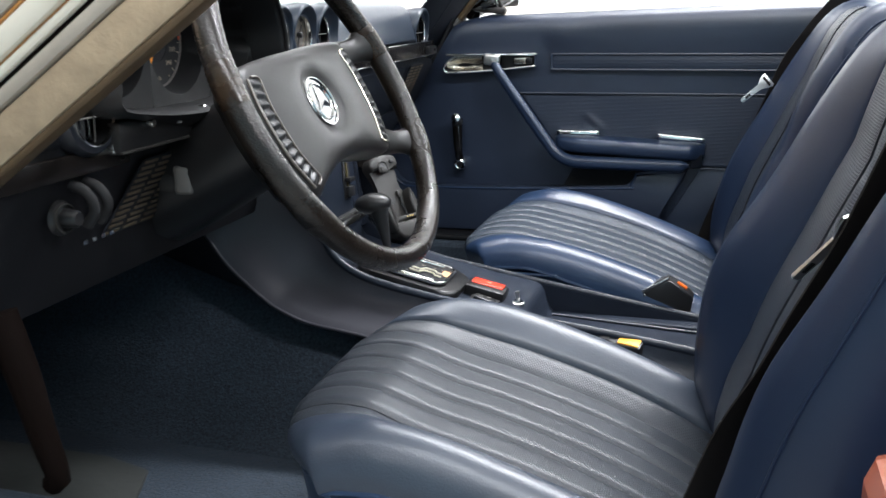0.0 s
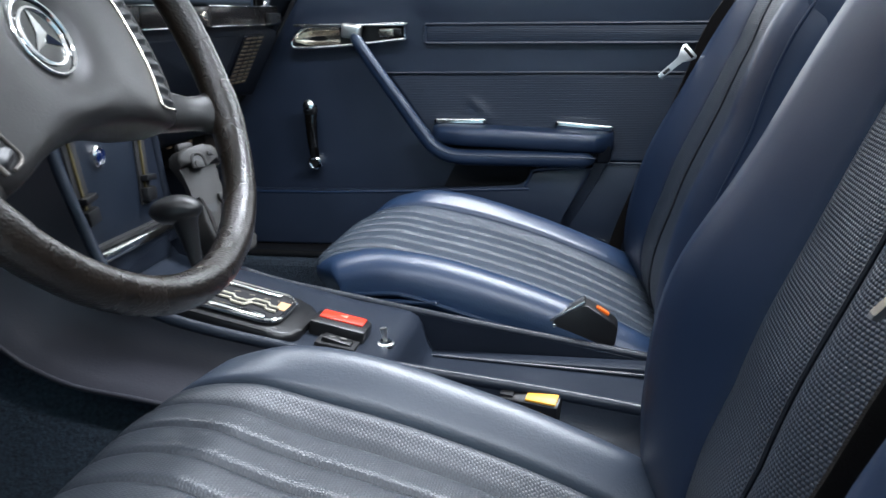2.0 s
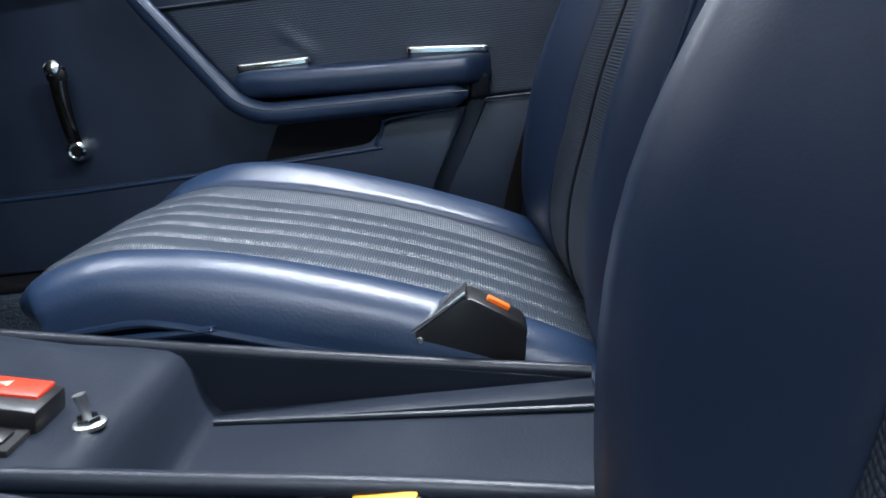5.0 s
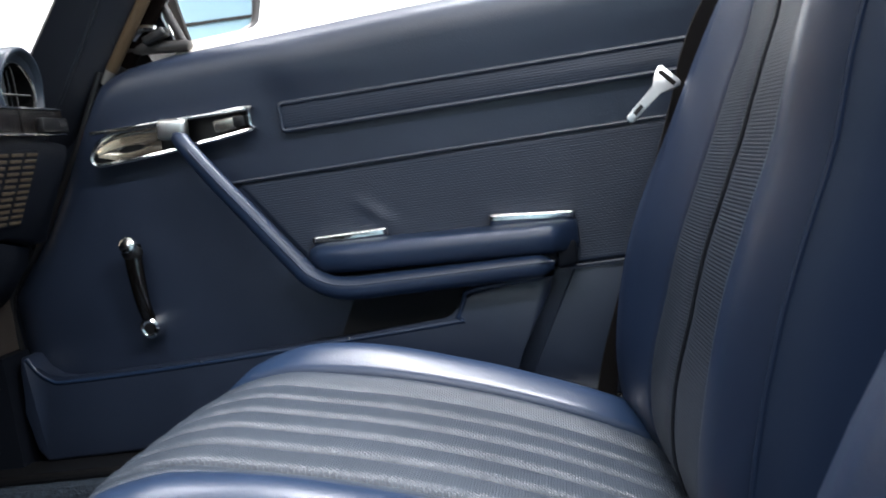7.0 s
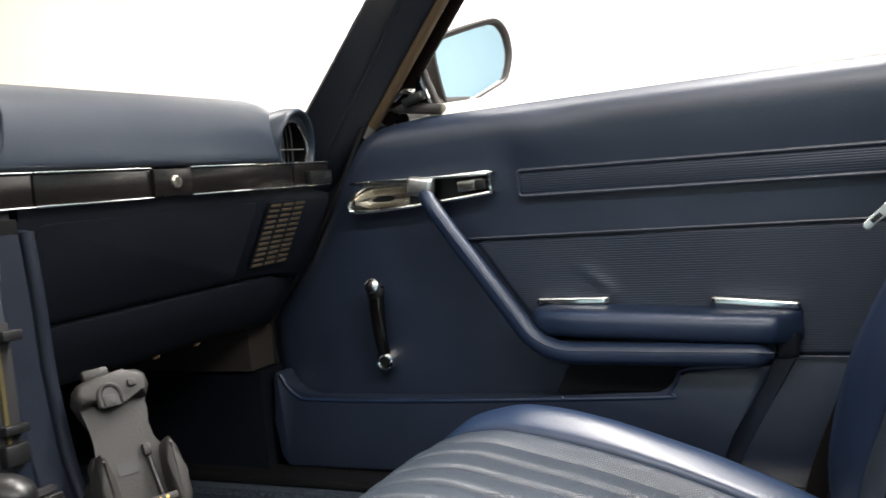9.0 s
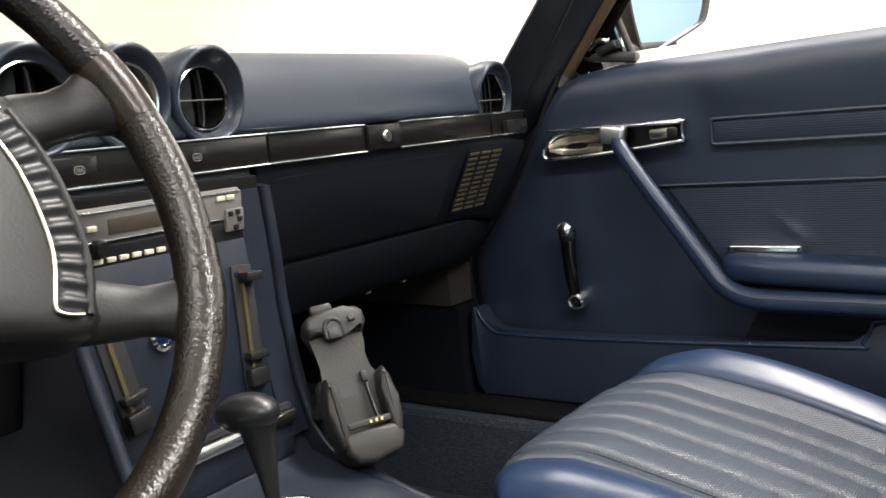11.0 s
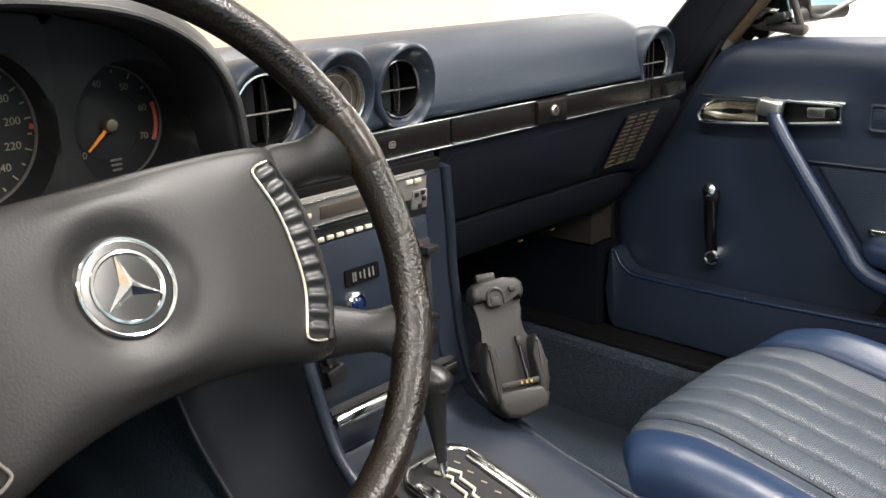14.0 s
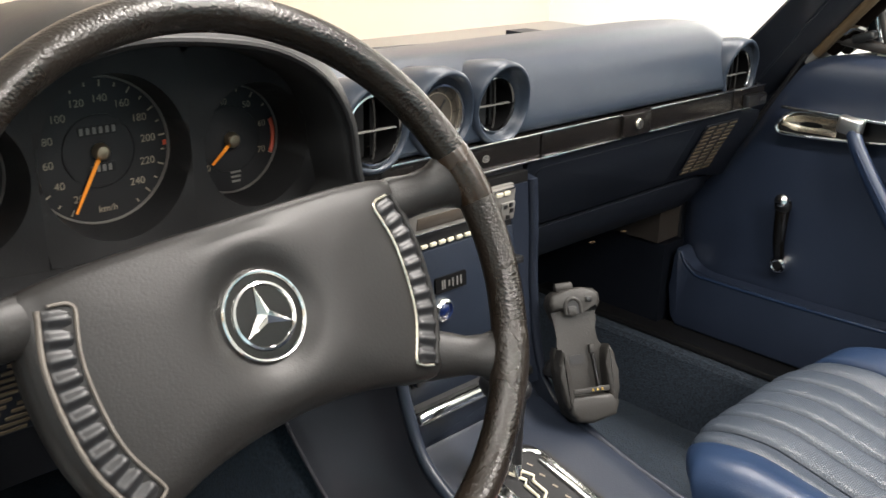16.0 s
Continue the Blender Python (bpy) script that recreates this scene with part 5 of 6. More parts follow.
        up, down = (mid[0] - mid[1]).normalized() * 0.0022, (mid[-1] - mid[-2]).normalized() * 0.0022
        edge = spline([outer[0].lerp(inner[0], 0.25) + up * 0.7, outer[0].lerp(inner[0], 0.55) + up, outer[0].lerp(inner[0], 0.82) + up * 0.9, inner[0].lerp(inner[1], 0.5)] + inner[4:41:4] + [inner[-1] - down * 0.2, inner[-1].lerp(outer[-1], 0.18) + down * 0.9, inner[-1].lerp(outer[-1], 0.45) + down, inner[-1].lerp(outer[-1], 0.75) + down * 0.6], 90)
        part("horn_frame", tube([m0 @ (p + V3((0, 0, -0.0100))) for p in edge], 0.0012, 8), SATIN if sx > 0 else WORNP, w, "thin worn horn bar edge")
        part("horn_frame", tube([m0 @ (p + V3((0, 0, -0.0125))) for p in outer], 0.0022 if sx > 0 else 0.0018, 8), GREYV if sx > 0 else WORNP, w)
        bed = bmesh.new()
        vs = [[bed.verts.new(m0 @ (p + V3((0, 0, -0.0165)))) for p in (L[i], Rr[i])] for i in range(45)]
        for p, q in zip(vs, vs[1:]):
            bed.faces.new((p[0], p[1], q[1], q[0]))
        part("horn_bed", bed, BLACK, w)
        long = spline(mid, 110)
        for k in range(11):
            def rib(u, v):
                q = 0.4 + 9.92 * (k + u)
                p = long[int(q)].lerp(long[min(int(q) + 1, 110)], q - int(q))
                t = (long[min(int(q) + 2, 110)] - long[max(int(q) - 2, 0)]).normalized()
                s = 2 * v - 1
                return m0 @ (p + V3((t.y, -t.x, 0)) * (wid * 0.97 * s) + V3((0, 0, -0.0160 + 0.0046 * (1 - s ** 10) + 0.0026 * math.sin(math.pi * u) ** 2.2 * (1 - 0.2 * s * s))))
            part("horn_rib", surf(rib, 12, 8), HORNP, w, smooth=80)
        part("pad_crease", tube([m0 @ V3((p.x - sx * 0.0135, p.y, -0.0132)) for p in mid[6:40]], 0.0012, 6), GREYV, w)
    # emblem, plain shapes
    e = part("emblem", lathe([(0, -0.0125), (0.028, -0.0125), (0.0285, -0.014)], m0, 48), BADGE, w, "round chrome and black centre badge")
    for profile in ([(0.0302, -0.0150), (0.0298, -0.0112), (0.0290, -0.0104), (0.0280, -0.0106), (0.0272, -0.0118)], [(0.0226, -0.0124), (0.0221, -0.0112), (0.0205, -0.0108), (0.0196, -0.0124)]):
        part("badge_ring", lathe(profile, m0, 64), CHROME, e)
    for k in range(3):
        mm = m0 @ pose(0, 0, -0.0122, 0, 0, 120 * k + 2)
        bm = bmesh.new()
        pts = [bm.verts.new(mm @ V3(q)) for q in ((-0.0044, 0.0025, 0), (0.0044, 0.0025, 0), (0, 0.0202, 0.0006), (0, 0.0, 0.0040))]
        for f in ((0, 3, 2), (3, 1, 2), (0, 1, 3)):
            bm.faces.new([pts[i] for i in f])
        part("badge_arm", bm, CHROME, e, smooth=0)
    # column
    part("column_cover", lathe([(0.030, -0.05), (0.050, -0.06), (0.056, -0.075), (0.058, -0.12), (0.062, -0.20), (0.062, -0.26)], m0, 36), BLACK, w, "black steering column cover")
    part("column_collar", lathe([(0.030, -0.045), (0.040, -0.047), (0.044, -0.06), (0.040, -0.075)], m0, 32), MATTE, w)
    return w


steering_wheel()

# ---- centre console ----
R_EDGE = [(-0.262, 0.800), (-0.252, 0.798), (-0.247, 0.740), (-0.245, 0.690), (-0.236, 0.625), (-0.222, 0.575), (-0.200, 0.551), (-0.160, 0.537), (-0.100, 0.520), (-0.040, 0.509), (0.047, 0.494), (0.140, 0.478), (0.240, 0.462), (0.345, 0.446)]
L_EDGE = [(-0.40, 0.80), (-0.30, 0.80), (-0.256, 0.79), (-0.246, 0.72), (-0.236, 0.682), (-0.218, 0.630), (-0.201, 0.590), (-0.183, 0.566), (-0.150, 0.547), (-0.098, 0.533), (0.0, 0.516), (0.12, 0.501), (0.24, 0.487), (0.345, 0.472)]
SKIRT = [(-0.41, 0.680), (-0.383, 0.640), (-0.359, 0.604), (-0.345, 0.584), (-0.331, 0.566), (-0.295, 0.534), (-0.277, 0.520), (-0.259, 0.508), (-0.213, 0.490), (-0.150, 0.481), (-0.06, 0.468), (0.08, 0.445), (0.22, 0.430), (0.345, 0.415)]


def plinth_z(x):
    return mixv([(-0.235, 0.575), (-0.222, 0.556), (-0.20, 0.549), (-0.13, 0.536), (0.0, 0.506), (0.045, 0.4992), (0.066, 0.4948), (0.077, 0.487), (0.085, 0.458), (0.093, 0.4475), (0.345, 0.438)], x)


def console():
    c = thing("centre_console", "blue vinyl centre console with worn side panel and rear tray", "car console", (0.05, 0.055, 0.42))
    rp = [(x, z) for x, z in R_EDGE] + [(0.345, 0.36), (-0.30, 0.36), (-0.32, 0.80)]
    part("right_side", prism(rp, 0.013, axes((0, 0.167, 0), (1, 0, 0), (0, 0, 1)), 0.004, 3), FINV, c, "blue console side with rounded edge", smooth=50)
    part("right_edge", tube(spline([(x, 0.1605, z) for x, z in R_EDGE[1:]], 60), 0.0062, 10), FINV, c, smooth=80)
    cheek = [(x + 0.003, z - 0.001) for x, z in R_EDGE[1:6]] + [(-0.30, 0.575), (-0.30, 0.797)]
    part("stack_cheek", prism(cheek, 0.026, axes((0, 0.1505, 0), (1, 0, 0), (0, 0, 1)), 0.004, 3), FINV, c, smooth=50)
    # side skin: top edge to flared skirt, station by station
    pairs = list(zip(L_EDGE, SKIRT))
    tl = [V3((a[0], -0.050, a[1])) for a, b in pairs]
    bl = [V3((b[0], -0.098, b[1])) for a, b in pairs]
    def glide(pts, i, f):
        a, b, c, e = pts[max(i - 1, 0)], pts[i], pts[min(i + 1, len(pts) - 1)], pts[min(i + 2, len(pts) - 1)]
        return 0.5 * ((2 * b) + (c - a) * f + (2 * a - 5 * b + 4 * c - e) * f * f + (3 * b - a - 3 * c + e) * f ** 3)

    tops = [glide(tl, i, k / 5) for i in range(len(pairs) - 1) for k in range(5)] + [tl[-1]]
    bots = [glide(bl, i, k / 5) for i in range(len(pairs) - 1) for k in range(5)] + [bl[-1]]

    def skin(u, v):
        i = lo + int(round(u * (hi - lo)))
        flare = max(0.0, (v - 0.72) / 0.28)
        return tops[i].lerp(bots[i], v) + V3((0, -0.004 + 0.012 * math.sin(math.pi * min(1.0, v / 0.9)) - 0.006 * flare ** 2, 0))

    lo, hi = 0, 51
    part("left_side", surf(skin, hi - lo, 20), CONSV, c, "navy console side, worn brown grey towards its foot", smooth=80)
    lo, hi = 51, len(tops) - 1
    part("rear_side", surf(skin, hi - lo, 20), DECKV, c, smooth=80)
    part("left_edge", tube(spline([(x, -0.0495, z) for x, z in L_EDGE[2:]], 60), 0.0062, 10), DECKV, c, smooth=80)
    part("skirt_bead", tube(spline([(x, -0.1065, z) for x, z in SKIRT], 60), 0.0026, 8), CONSV, c, smooth=80)

    def deck(u, v):
        x = -0.236 + (0.345 + 0.236) * u
        y = -0.050 + 0.208 * v
        e = min(v, 1 - v) / 0.06
        return V3((x, y, plinth_z(x) - (0.004 * (1 - e) ** 2 if e < 1 else 0)))

    part("deck", surf(deck, 120, 16), DECKV, c, "blue vinyl console deck and tray", smooth=50)
    part("tray_bead", tube([(0.096, 0.128, 0.4485), (0.345, 0.118, 0.4405)], 0.0022, 8), DECKV, c)
    part("tray_wedge", prism([(0.078, 0.150), (0.345, 0.150), (0.345, 0.120), (0.090, 0.130)], 0.012, pose(0, 0, 0.436), 0.003), DECKV, c)
    # centre stack
    s0, s1 = V3((-0.246, 0, 0.752)), V3((-0.232, 0, 0.598))
    dn = (s1 - s0).normalized()
    sm = axes(s0, (0, 1, 0), -dn)
    part("stack_body", box(0.24, 0.205, 0.42, pose(-0.380, 0.0535, 0.61), 0.004), SHADEV, c)
    fp = part("stack_panel", prism([(-0.046, 0.004), (0.123, 0.004), (0.123, -0.158), (-0.046, -0.158)], 0.006, sm @ pose(0, 0, -0.003), 0.001), STACK_SHADEV, c, "navy vinyl centre stack panel, darkened for shade")
    part("radio_surround", box(0.014, 0.200, 0.074, pose(-0.2580, 0.0535, 0.772), 0.002), VOIDM, c)
    # labelled switch plate, writing too small to read
    pl = part("switch_plate", prism(rounded(0.042, 0.016, 0.002, 3, 0.030, -0.034), 0.002, sm @ pose(0, 0, 0.003)), VOIDM, c)
    for k, (dx, h) in enumerate(((-0.012, 0.009), (-0.009, 0.009), (-0.003, 0.006), (0.002, 0.009), (0.008, 0.009), (0.013, 0.009))):
        part("print_bar", box(0.0016, h, 0.0005, sm @ pose(0.030 + dx, -0.034, 0.0053)), RADIO, pl)
    kn = part("heater_knob", lathe([(0.0120, 0.0), (0.0117, 0.004), (0.0092, 0.006), (0.0086, 0.003)], sm @ pose(0.018, -0.060, 0.003), 30), CHROME, c, "chrome ringed blue knob")
    part("knob_cap", lathe([(0, 0.0065), (0.004, 0.0061), (0.0070, 0.004), (0.0086, 0.002)], sm @ pose(0.018, -0.060, 0.003), 24), BLUEGEM, kn)
    # heater slides, converging downwards
    for x0, x1 in ((0.111, 0.104), (-0.034, -0.018)):
        a, b = V3((x0, -0.022, 0.004)), V3((x1, -0.125, 0.004))
        t = (b - a).normalized()
        mm = sm @ axes((a + b) / 2, (-t.y, t.x, 0), -t)
        L = (b - a).length
        h = part("heater_slide", box(0.023, L * 1.06, 0.003, mm, 0.001), MATTE, c, "black heater slide with brass rail")
        part("rail", box(0.0035, L * 0.92, 0.003, mm @ pose(-0.002, 0, 0.002)), mat("aged brass", (0.14, 0.115, 0.05), 0.45, 0.6) if "aged brass" not in bpy.data.materials else bpy.data.materials["aged brass"], h)
        part("slider", box(0.018, 0.008, 0.014, mm @ pose(0.003, L * 0.43, 0.008), 0.0015), BLACK, h)
        part("slider", box(0.022, 0.007, 0.010, mm @ pose(0.001, -L * 0.24, 0.006), 0.0015), BLACK, h)
        part("foot_bracket", box(0.022, 0.016, 0.009, mm @ pose(0, -L * 0.42, 0.005), 0.002), BLACK, h)
        part("blue_dot", box(0.0035, 0.0035, 0.001, mm @ pose(-0.007, L * 0.46, 0.0022)), BLUEGEM, h)
        part("red_dot", box(0.0035, 0.0035, 0.001, mm @ pose(-0.002, L * 0.46, 0.0022)), REDDOT, h)
    # ashtray drawer
    ash = part("ashtray", prism(rounded(0.168, 0.036, 0.006, 3, 0.052, 0.572), 0.030, axes((-0.250, 0, 0), (0, 1, 0), (0, 0, 1)), 0.006, 3), DECKV, c, "blue ashtray drawer with chrome lip")
    part("chrome_lip", box(0.018, 0.168, 0.012, pose(-0.2220, 0.052, 0.5925, 0, -18, 0), 0.004, 3), CHROME, ash)
    # matte black strip put in as the shade along the chrome lip
    part("lip_shadow", box(0.012, 0.166, 0.004, pose(-0.2280, 0.052, 0.602)), MATTE, ash)
    return c


console()


def radio():
    r = thing("car_radio", "grey car radio with pale keys and dark display", "car radio", (-0.255, 0.05, 0.752))
    m = axes((-0.2495, 0.0460, 0.7770), (0, 1, 0), (0.10, 0, 1)) @ Matrix.Diagonal((0.93, 0.94, 1.0, 1.0))
    part("body", box(0.176, 0.050, 0.012, m @ pose(0, 0, -0.006), 0.002), RADIOB, r)
    part("upper_face", prism(rounded(0.172, 0.026, 0.003, 3, -0.001, 0.0105), 0.005, m, 0.0012), RADIOB, r)
    part("display", box(0.092, 0.0135, 0.002, m @ pose(-0.016, 0.0095, 0.0048), 0.0008), mat("brown display", (0.06, 0.05, 0.04), 0.25), r, "dark brown display window")
    part("lower_face", prism(rounded(0.172, 0.018, 0.002, 3, 0.0, -0.0145), 0.004, m, 0.001), BLACK, r)
    for k in range(10):
        part("key", box(0.0086, 0.0042, 0.003, m @ pose(-0.074 + 0.0126 * k, -0.0175, 0.0050), 0.0008), CREAMB, r)
    part("slot", box(0.150, 0.0055, 0.0050, m @ pose(-0.012, -0.0050, 0.0010)), MATTE, r)
    part("bright_edge", box(0.168, 0.0014, 0.0022, m @ pose(-0.001, 0.0226, 0.0052), 0.0005), ALU, r)
    part("bright_edge", box(0.140, 0.0013, 0.0022, m @ pose(-0.015, -0.0016, 0.0052), 0.0005), ALU, r)
    part("bright_edge", box(0.150, 0.0013, 0.0022, m @ pose(-0.010, -0.0232, 0.0050), 0.0005), ALU, r)
    for x, y in ((-0.078, 0.010), (0.058, 0.018), (0.070, 0.018)):
        part("key", box(0.0092, 0.0046, 0.003, m @ pose(x, y, 0.0056), 0.0008), CREAMB, r)
    part("cursor_pad", box(0.022, 0.021, 0.004, m @ pose(0.074, -0.0035, 0.0050), 0.0012), RADIOB, r)
    for x, y in ((0.068, 0.003), (0.077, 0.004), (0.079, -0.003), (0.074, -0.010)):
        part("key", box(0.0055, 0.0048, 0.002, m @ pose(x, y, 0.0074), 0.0006), BLACK, r)
    part("knob", lathe([(0, 0.010), (0.0055, 0.010), (0.0065, 0.008), (0.007, 0)], m @ pose(-0.074, -0.006, 0.004), 20), BLACK, r)
    part("lower_edge", box(0.176, 0.003, 0.010, m @ pose(0, -0.0265, 0.001), 0.001), RADIOB, r)


radio()


def gear_selector():
    g = thing("gear_selector", "automatic gear lever with black handle in a chrome and black gate", "gear lever", (-0.13, 0.03, 0.53))
    sl = math.degrees(math.atan2(0.030, 0.13))
    m = pose(-0.090, 0.025, plinth_z(-0.090) + 0.002, 0, sl, 0)
    part("gate_bezel", prism(rounded(0.158, 0.108, 0.028, 6, -0.006, 0.0), 0.014, m @ pose(0, 0, -0.006), 0.007, 3), BLACK, g, "raised black gate surround")
    part("gate_plate", prism(rounded(0.118, 0.082, 0.018, 6, -0.010, 0.0), 0.0045, m @ pose(0, 0, 0.007), 0.001), MATTE, g)
    ring = [m @ V3((x, y, 0.0125)) for x, y in rounded(0.116, 0.080, 0.018, 6, -0.010, 0.0)]
    part("gate_frame", tube(spline(ring, 90, True), 0.0030, 8, True), CHROME, g, "bright chrome gate frame")
    part("chrome_bar", box(0.084, 0.012, 0.004, m @ pose(-0.008, -0.031, 0.013), 0.0018), CHROME, g)
    part("chrome_bar", box(0.080, 0.008, 0.004, m @ pose(-0.010, 0.034, 0.013), 0.0015), CHROME, g)
    zig = [(-0.052, -0.004), (-0.036, 0.004), (-0.032, -0.002), (-0.014, -0.002), (-0.010, -0.009), (0.004, -0.009), (0.009, 0.001), (0.024, 0.001), (0.028, -0.006), (0.038, -0.006)]
    for off in (-0.0055, 0.0055):
        part("gate_track", tube([m @ V3((x, y + off, 0.0135)) for x, y in zig], 0.0016, 6), CREAMB, g, "pale zigzag selector track")
    part("gate_slot", tube([m @ V3((x, y, 0.012)) for x, y in zig], 0.0022, 6), MATTE, g)
    for k in range(5):
        part("mark_bar", box(0.006, 0.0016, 0.0006, m @ pose(-0.050 + 0.017 * k, 0.019, 0.0120, 0, 0, 20)), WHITEP, g)
    lettering("gate_letter", "S", 0.011, m @ pose(0.034, 0.021, 0.0120, 0, 0, 90), WHITEP, g)
    part("orange_field", box(0.013, 0.022, 0.0012, m @ pose(0.040, 0.010, 0.0118), 0.0004), mat("faded orange print", (0.75, 0.42, 0.20), 0.5), g)
    # lever
    base, head = V3((-0.130, 0.021, plinth_z(-0.13) + 0.010)), V3((-0.150, 0.028, 0.630))
    part("lever_rod", tube([base, base.lerp(head, 0.35)], 0.0042, 12), CHROME, g)
    part("lever_stem", tube([base.lerp(head, f) for f in (0.20, 0.35, 0.55, 0.75, 0.92, 1.0)], lambda s: 0.0048 + 0.0122 * s ** 1.4, 20), BLACK, g, "tapered black lever stem")
    bm = bmesh.new()
    bmesh.ops.create_uvsphere(bm, u_segments=28, v_segments=16, radius=1.0)
    bmesh.ops.transform(bm, matrix=Matrix.Translation(head + V3((-0.008, -0.001, 0.006))) @ pose(0, 0, 0, 0, -6, 8) @ Matrix.Diagonal((0.0285, 0.0192, 0.0155, 1)), verts=bm.verts)
    part("handle", bm, BLACK, g, "glossy black oval handle", smooth=80)


gear_selector()


def console_switches():
    h = thing("hazard_switch", "black hazard switch with bright red top", "switch", (0.012, 0.040, plinth_z(0.012)), group="console switches")
    m = pose(0.012, 0.038, plinth_z(0.012) + 0.001, 0, 12, 0)
    part("body", box(0.060, 0.038, 0.026, m @ pose(0, -0.002, 0.001), 0.004), BLACK, h)
    part("red_cap", box(0.048, 0.022, 0.006, m @ pose(0.0, 0.004, 0.0130), 0.0015), REDP, h, "bright red cap with pale triangle")
    part("triangle", prism([(-0.004, -0.004), (0.004, -0.004), (0, 0.004)], 0.0006, m @ pose(0, 0.004, 0.0161, 0, 0, 90)), mat("pale red print", (0.9, 0.35, 0.25), 0.5), h)
    r = thing("rocker_switch", "small black rocker switch with pale mark", "switch", (0.016, 0.006, plinth_z(0.016)), group="console switches")
    m = pose(0.018, 0.004, plinth_z(0.018) + 0.001, 0, 10, 0)
    part("plate", box(0.042, 0.026, 0.006, m, 0.001), MATTE, r)
    part("rocker", box(0.032, 0.016, 0.008, m @ pose(0, 0, 0.003, 0, 6, 0), 0.003), BLACK, r)
    for dx in (-0.006, 0.006):
        part("mark", box(0.006, 0.005, 0.0006, m @ pose(dx, 0, 0.0074, 0, 6, 30)), RADIO, r)
    t = thing("toggle_switch", "tiny chrome toggle switch with hexagonal nut", "switch", (0.062, 0.034, plinth_z(0.062)), group="console switches")
    z = plinth_z(0.062)
    part("washer", lathe([(0, 0.0018), (0.0085, 0.0018), (0.0096, 0.001), (0.0098, -0.001)], pose(0.062, 0.034, z), 12), STARM, t)
    part("nut", lathe([(0, 0.005), (0.0062, 0.005), (0.0070, 0.004), (0.007, 0.001)], pose(0.062, 0.034, z), 6), CHROME, t)
    part("lever", tube([(0.062, 0.034, z + 0.004), (0.061, 0.034, z + 0.011), (0.060, 0.034, z + 0.018)], lambda s: 0.0022 + 0.0016 * s, 10), STARM, t)


console_switches()


# ---- belt buckles ----
def buckles():
    p = thing("belt_buckle", "black five-sided belt buckle with orange button", "belt buckle", (0.268, 0.165, 0.43), group="belt buckles")
    m = axes((0.0, 0.198, -0.005), (1, 0, 0.0), (0, 0.0, 1))
    part("case", prism([(0.226, 0.482), (0.231, 0.488), (0.264, 0.508), (0.271, 0.508), (0.303, 0.487), (0.306, 0.481), (0.299, 0.436), (0.238, 0.436)], 0.028, m, 0.003), BLACK, p)
    part("edge_clip", box(0.047, 0.026, 0.003, axes((0.2475, 0.184, 0.4945), (0.048, 0, 0.029), (0, 1, 0)), 0.001), ALU, p)
    part("release_button", box(0.017, 0.007, 0.004, axes((0.2880, 0.186, 0.4930), (0.036, 0, -0.023), (0, 1, 0)), 0.001), mat("orange button", (0.9, 0.16, 0.01), 0.4), p, "orange release button")
    part("rivet", lathe([(0, 0.0012), (0.002, 0.001), (0.0026, 0)], axes((0.233, 0.1695, 0.477), (1, 0, 0), (0, 0, 1)), 10), ALU, p)
    part("stalk", box(0.05, 0.012, 0.06, pose(0.275, 0.172, 0.415), 0.003), BLACK, p)
    d = thing("belt_buckle", "black belt buckle with yellow button beside the driver's seat", "belt buckle", (0.226, -0.068, 0.42), group="belt buckles")
    m = pose(0.222, -0.050, 0.463, 14, 4, -10)
    part("case", box(0.056, 0.026, 0.050, m, 0.004), BLACK, d)
    part("release_button", box(0.029, 0.016, 0.004, m @ pose(0.0105, -0.002, 0.0245), 0.001), YELLOW, d, "yellow release button")
    part("slot", box(0.012, 0.018, 0.004, m @ pose(-0.022, 0, 0.0245)), MATTE, d)
    part("stalk", box(0.03, 0.012, 0.06, pose(0.234, -0.062, 0.42), 0.003), BLACK, d)


buckles()


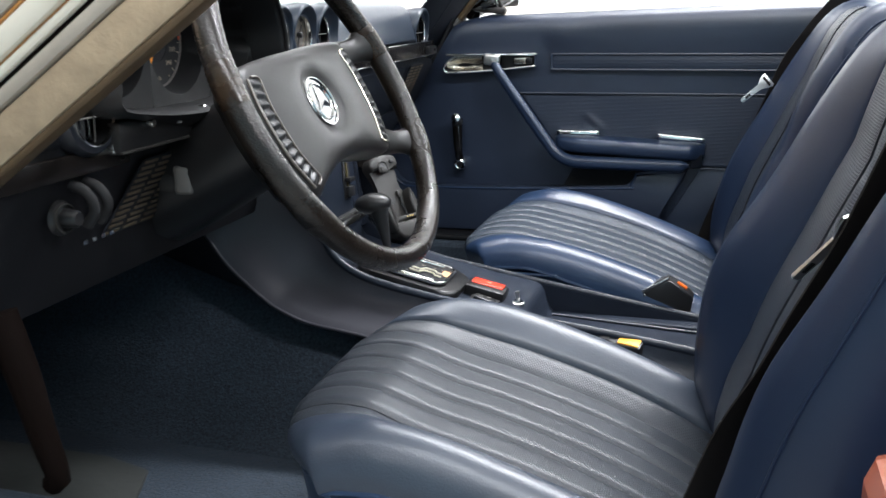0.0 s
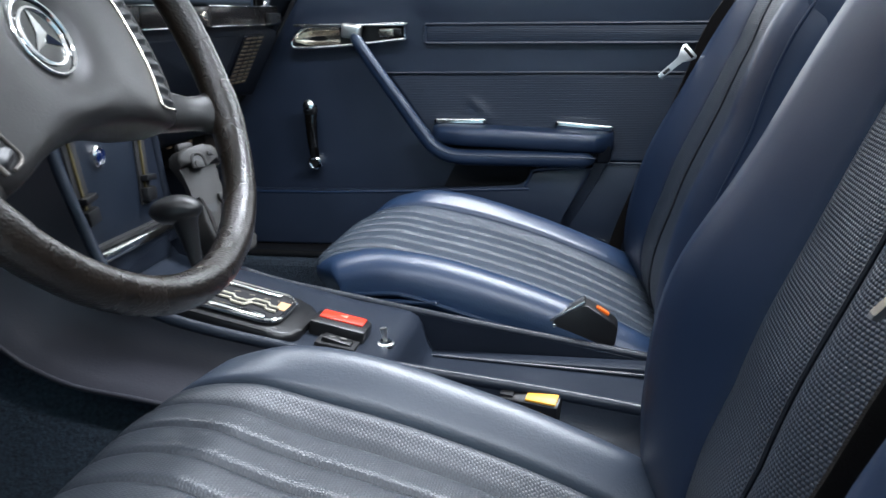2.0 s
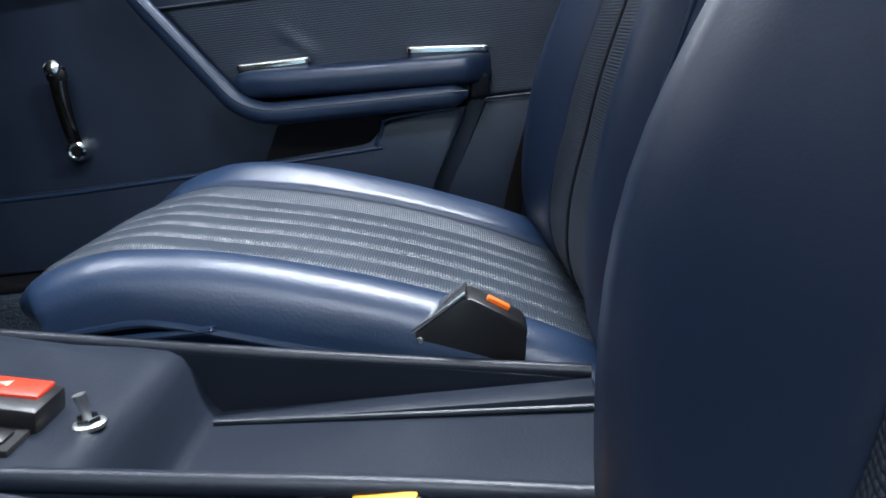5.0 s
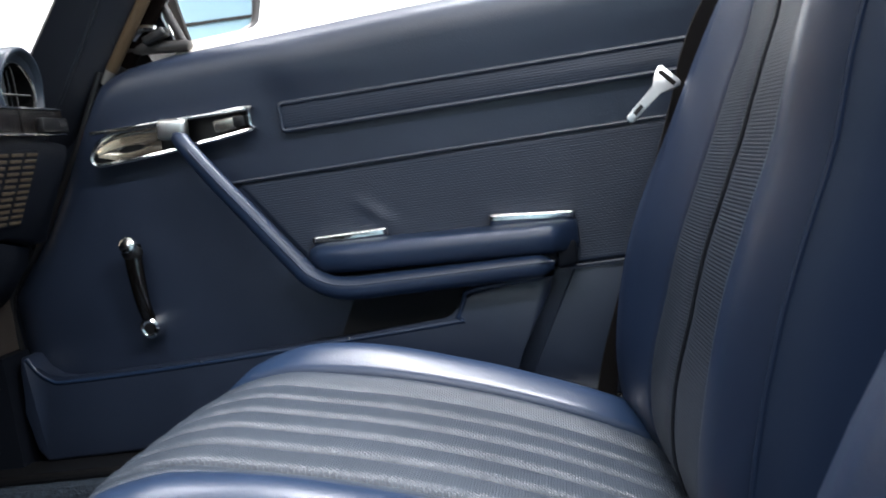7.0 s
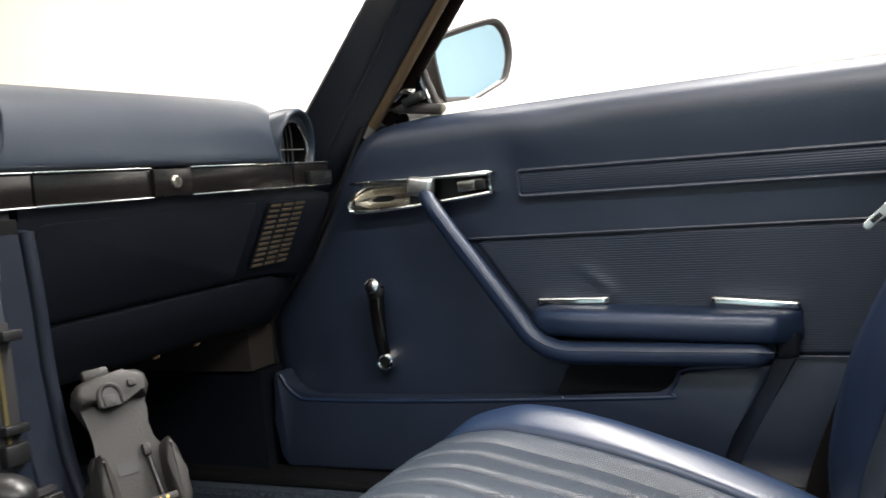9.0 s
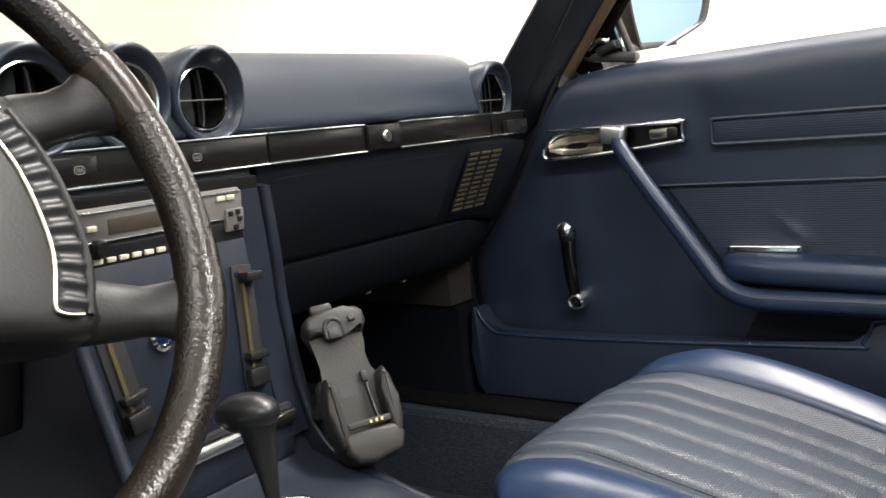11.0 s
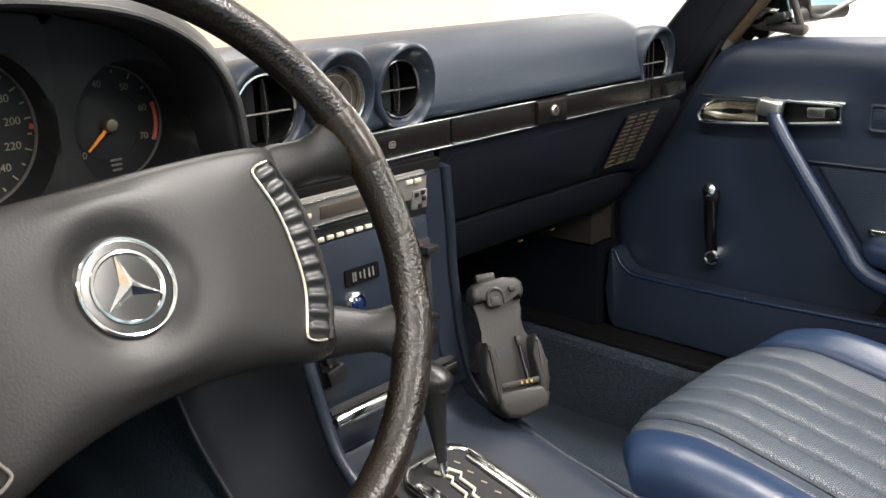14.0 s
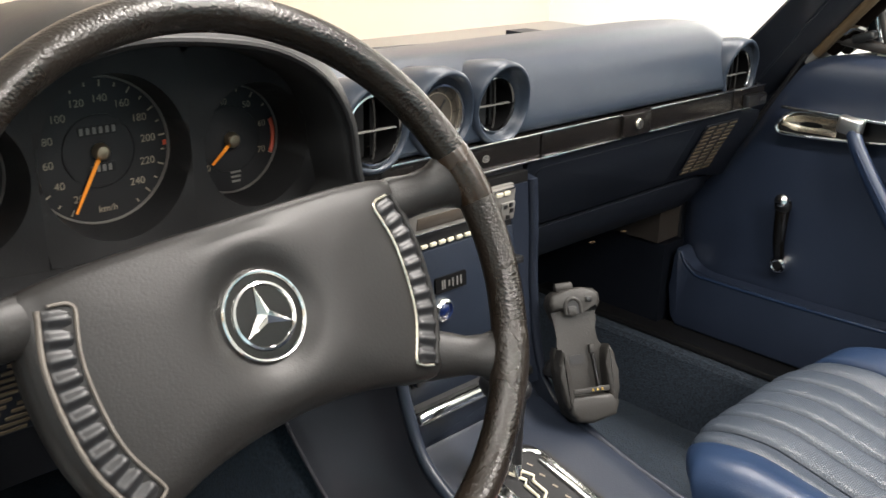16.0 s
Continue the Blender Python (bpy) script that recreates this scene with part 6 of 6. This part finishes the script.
# ---- phone cradle ----
def phone_cradle():
    o = V3((-0.1870, 0.1750, 0.6150))
    down = V3((0.060, -0.004, -0.118)).normalized()
    wide = V3((0.50, 0.86, 0.05))
    m = axes(o, wide, -down)
    if m.to_3x3().col[2].x < 0:
        m = axes(o, -wide, -down)
    m = m @ Matrix.Diagonal((0.88, 1, 1, 1))
    p = thing("phone_cradle", "worn grey plastic mobile phone cradle on the console side", "phone holder", (-0.19, 0.18, 0.56), "", "")
    s = 0.001
    body = [(-29, 62), (-22, 66), (-10, 68), (14, 68), (24, 66), (31, 62), (33, 54), (31, 44), (24, 34), (21, 22), (22, 10), (24, 4), (34, 2), (38, -8), (40, -30), (39, -50), (33, -68), (22, -76), (0, -79), (-18, -76), (-28, -66), (-32, -45), (-34, -20), (-33, 0), (-29, 6), (-24, 4), (-22, 14), (-23, 28), (-29, 40), (-33, 52)]
    part("back_plate", prism([(x * s, y * s) for x, y in body], 0.014, m @ pose(0, 0, -0.010), 0.004, 3), GREYP, p, smooth=50)
    part("top_clamp", prism([(x * s, y * s) for x, y in ((-30, 44), (-33, 54), (-28, 63), (-12, 67), (12, 67), (26, 65), (32, 60), (33, 50), (28, 42), (10, 46), (-12, 46))], 0.012, m @ pose(0, 0, 0.002), 0.005, 3), GREYP, p, smooth=50)
    part("top_tab", box(0.024, 0.010, 0.010, m @ pose(-0.008, 0.070, 0.0), 0.003), GREYP, p)
    arch = [m @ V3((-0.004 + 0.0098 * math.cos(radians(a)), 0.047 + 0.0098 * math.sin(radians(a)), 0.0142)) for a in range(0, 181, 12)]
    part("thumb_arch", tube([m @ V3((0.0058, 0.040, 0.0142))] + arch + [m @ V3((-0.0138, 0.040, 0.0142))], 0.0022, 8), GREYP, p)
    part("thumb_notch", prism([(-0.0128, 0.039), (0.0048, 0.039), (0.0048, 0.048), (0.002, 0.0535), (-0.004, 0.0560), (-0.010, 0.0535), (-0.0128, 0.048)], 0.0012, m @ pose(0, 0, 0.0135)), BLACK, p, "dark round thumb recess")
    part("thumb_tab", prism(rounded(0.011, 0.010, 0.003, 4, -0.0055, 0.0435), 0.0022, m @ pose(0, 0, 0.0142), 0.0008), GREYP, p)
    part("release_key", box(0.007, 0.006, 0.003, m @ pose(0.017, 0.054, 0.0150), 0.001), BLACK, p)
    for sx, y0, y1 in ((-1, -60, 4), (1, -60, 4)):
        w = [(sx * 38, y1 - 10), (sx * 33, y1), (sx * 28, y1 - 4), (sx * 25, y1 - 20), (sx * 24, y0 + 14), (sx * 26, y0), (sx * 34, y0), (sx * 40, y0 + 16), (sx * 40, -25)]
        part("side_wing", prism([(x * s * (0.86 if sx < 0 else 1.0), y * s) for x, y in (w if sx > 0 else w[::-1])], 0.024, m @ pose(0, 0, 0.0), 0.005, 3), GREYP, p, smooth=50)
    part("foot_block", prism([(x * s, y * s) for x, y in ((-26, -48), (30, -48), (37, -58), (31, -72), (0, -78), (-18, -75), (-27, -64))], 0.024, m @ pose(0, 0, 0.0), 0.005, 3), GREYP, p, smooth=50)
    part("connector", box(0.046, 0.006, 0.004, m @ pose(0.003, -0.0425, 0.0215), 0.001), GREYP, p, "pale contact strip")
    for k in range(3):
        part("contact", box(0.0024, 0.0028, 0.0008, m @ pose(0.004 + 0.006 * k, -0.0425, 0.0240)), mat("gold contact", (0.75, 0.50, 0.15), 0.3, 1.0) if k == 0 else bpy.data.materials["gold contact"], p)
    part("cable", tube([m @ V3(q) for q in ((0.0165, -0.006, 0.006), (0.0175, -0.02, 0.006), (0.019, -0.042, 0.007))], 0.0022, 8), BLACK, p)
    part("plug", box(0.007, 0.010, 0.006, m @ pose(0.016, 0.0, 0.006), 0.0015), GREYP, p)
    part("label_field", box(0.018, 0.010, 0.0006, m @ pose(-0.004, -0.010, 0.0044)), HORNP, p)
    part("bracket", tube(spline([m @ V3((-0.012, -0.005, -0.010)), m @ V3((-0.03, -0.02, -0.022)), (-0.205, 0.168, 0.585)], 10), 0.009, 10), BLACK, p)
    part("bracket_knob", lathe([(0, 0.014), (0.010, 0.012), (0.012, 0.004), (0.012, 0)], axes((-0.190, 0.168, 0.590), (1, 0, 0), (0, 0, -1)), 18), GREYP, p)
    part("lead", tube(spline([m @ V3((0.0, -0.06, -0.008)), (-0.25, 0.26, 0.50), (-0.40, 0.30, 0.45), (-0.55, 0.33, 0.52)], 20), 0.003, 8), BLACK, p)


phone_cradle()


# ---- floor details ----
def heel_mat():
    ob = part("floor_mat", prism([(-0.78, -0.47), (-0.36, -0.47), (-0.365, -0.33), (-0.40, -0.245), (-0.48, -0.225), (-0.78, -0.225)], 0.006, pose(0, 0, 0.3005), 0.002), MAT_R, smooth=30)
    tagged(ob, "grey green rubber mat on the driver's floor", "floor mat")


heel_mat()
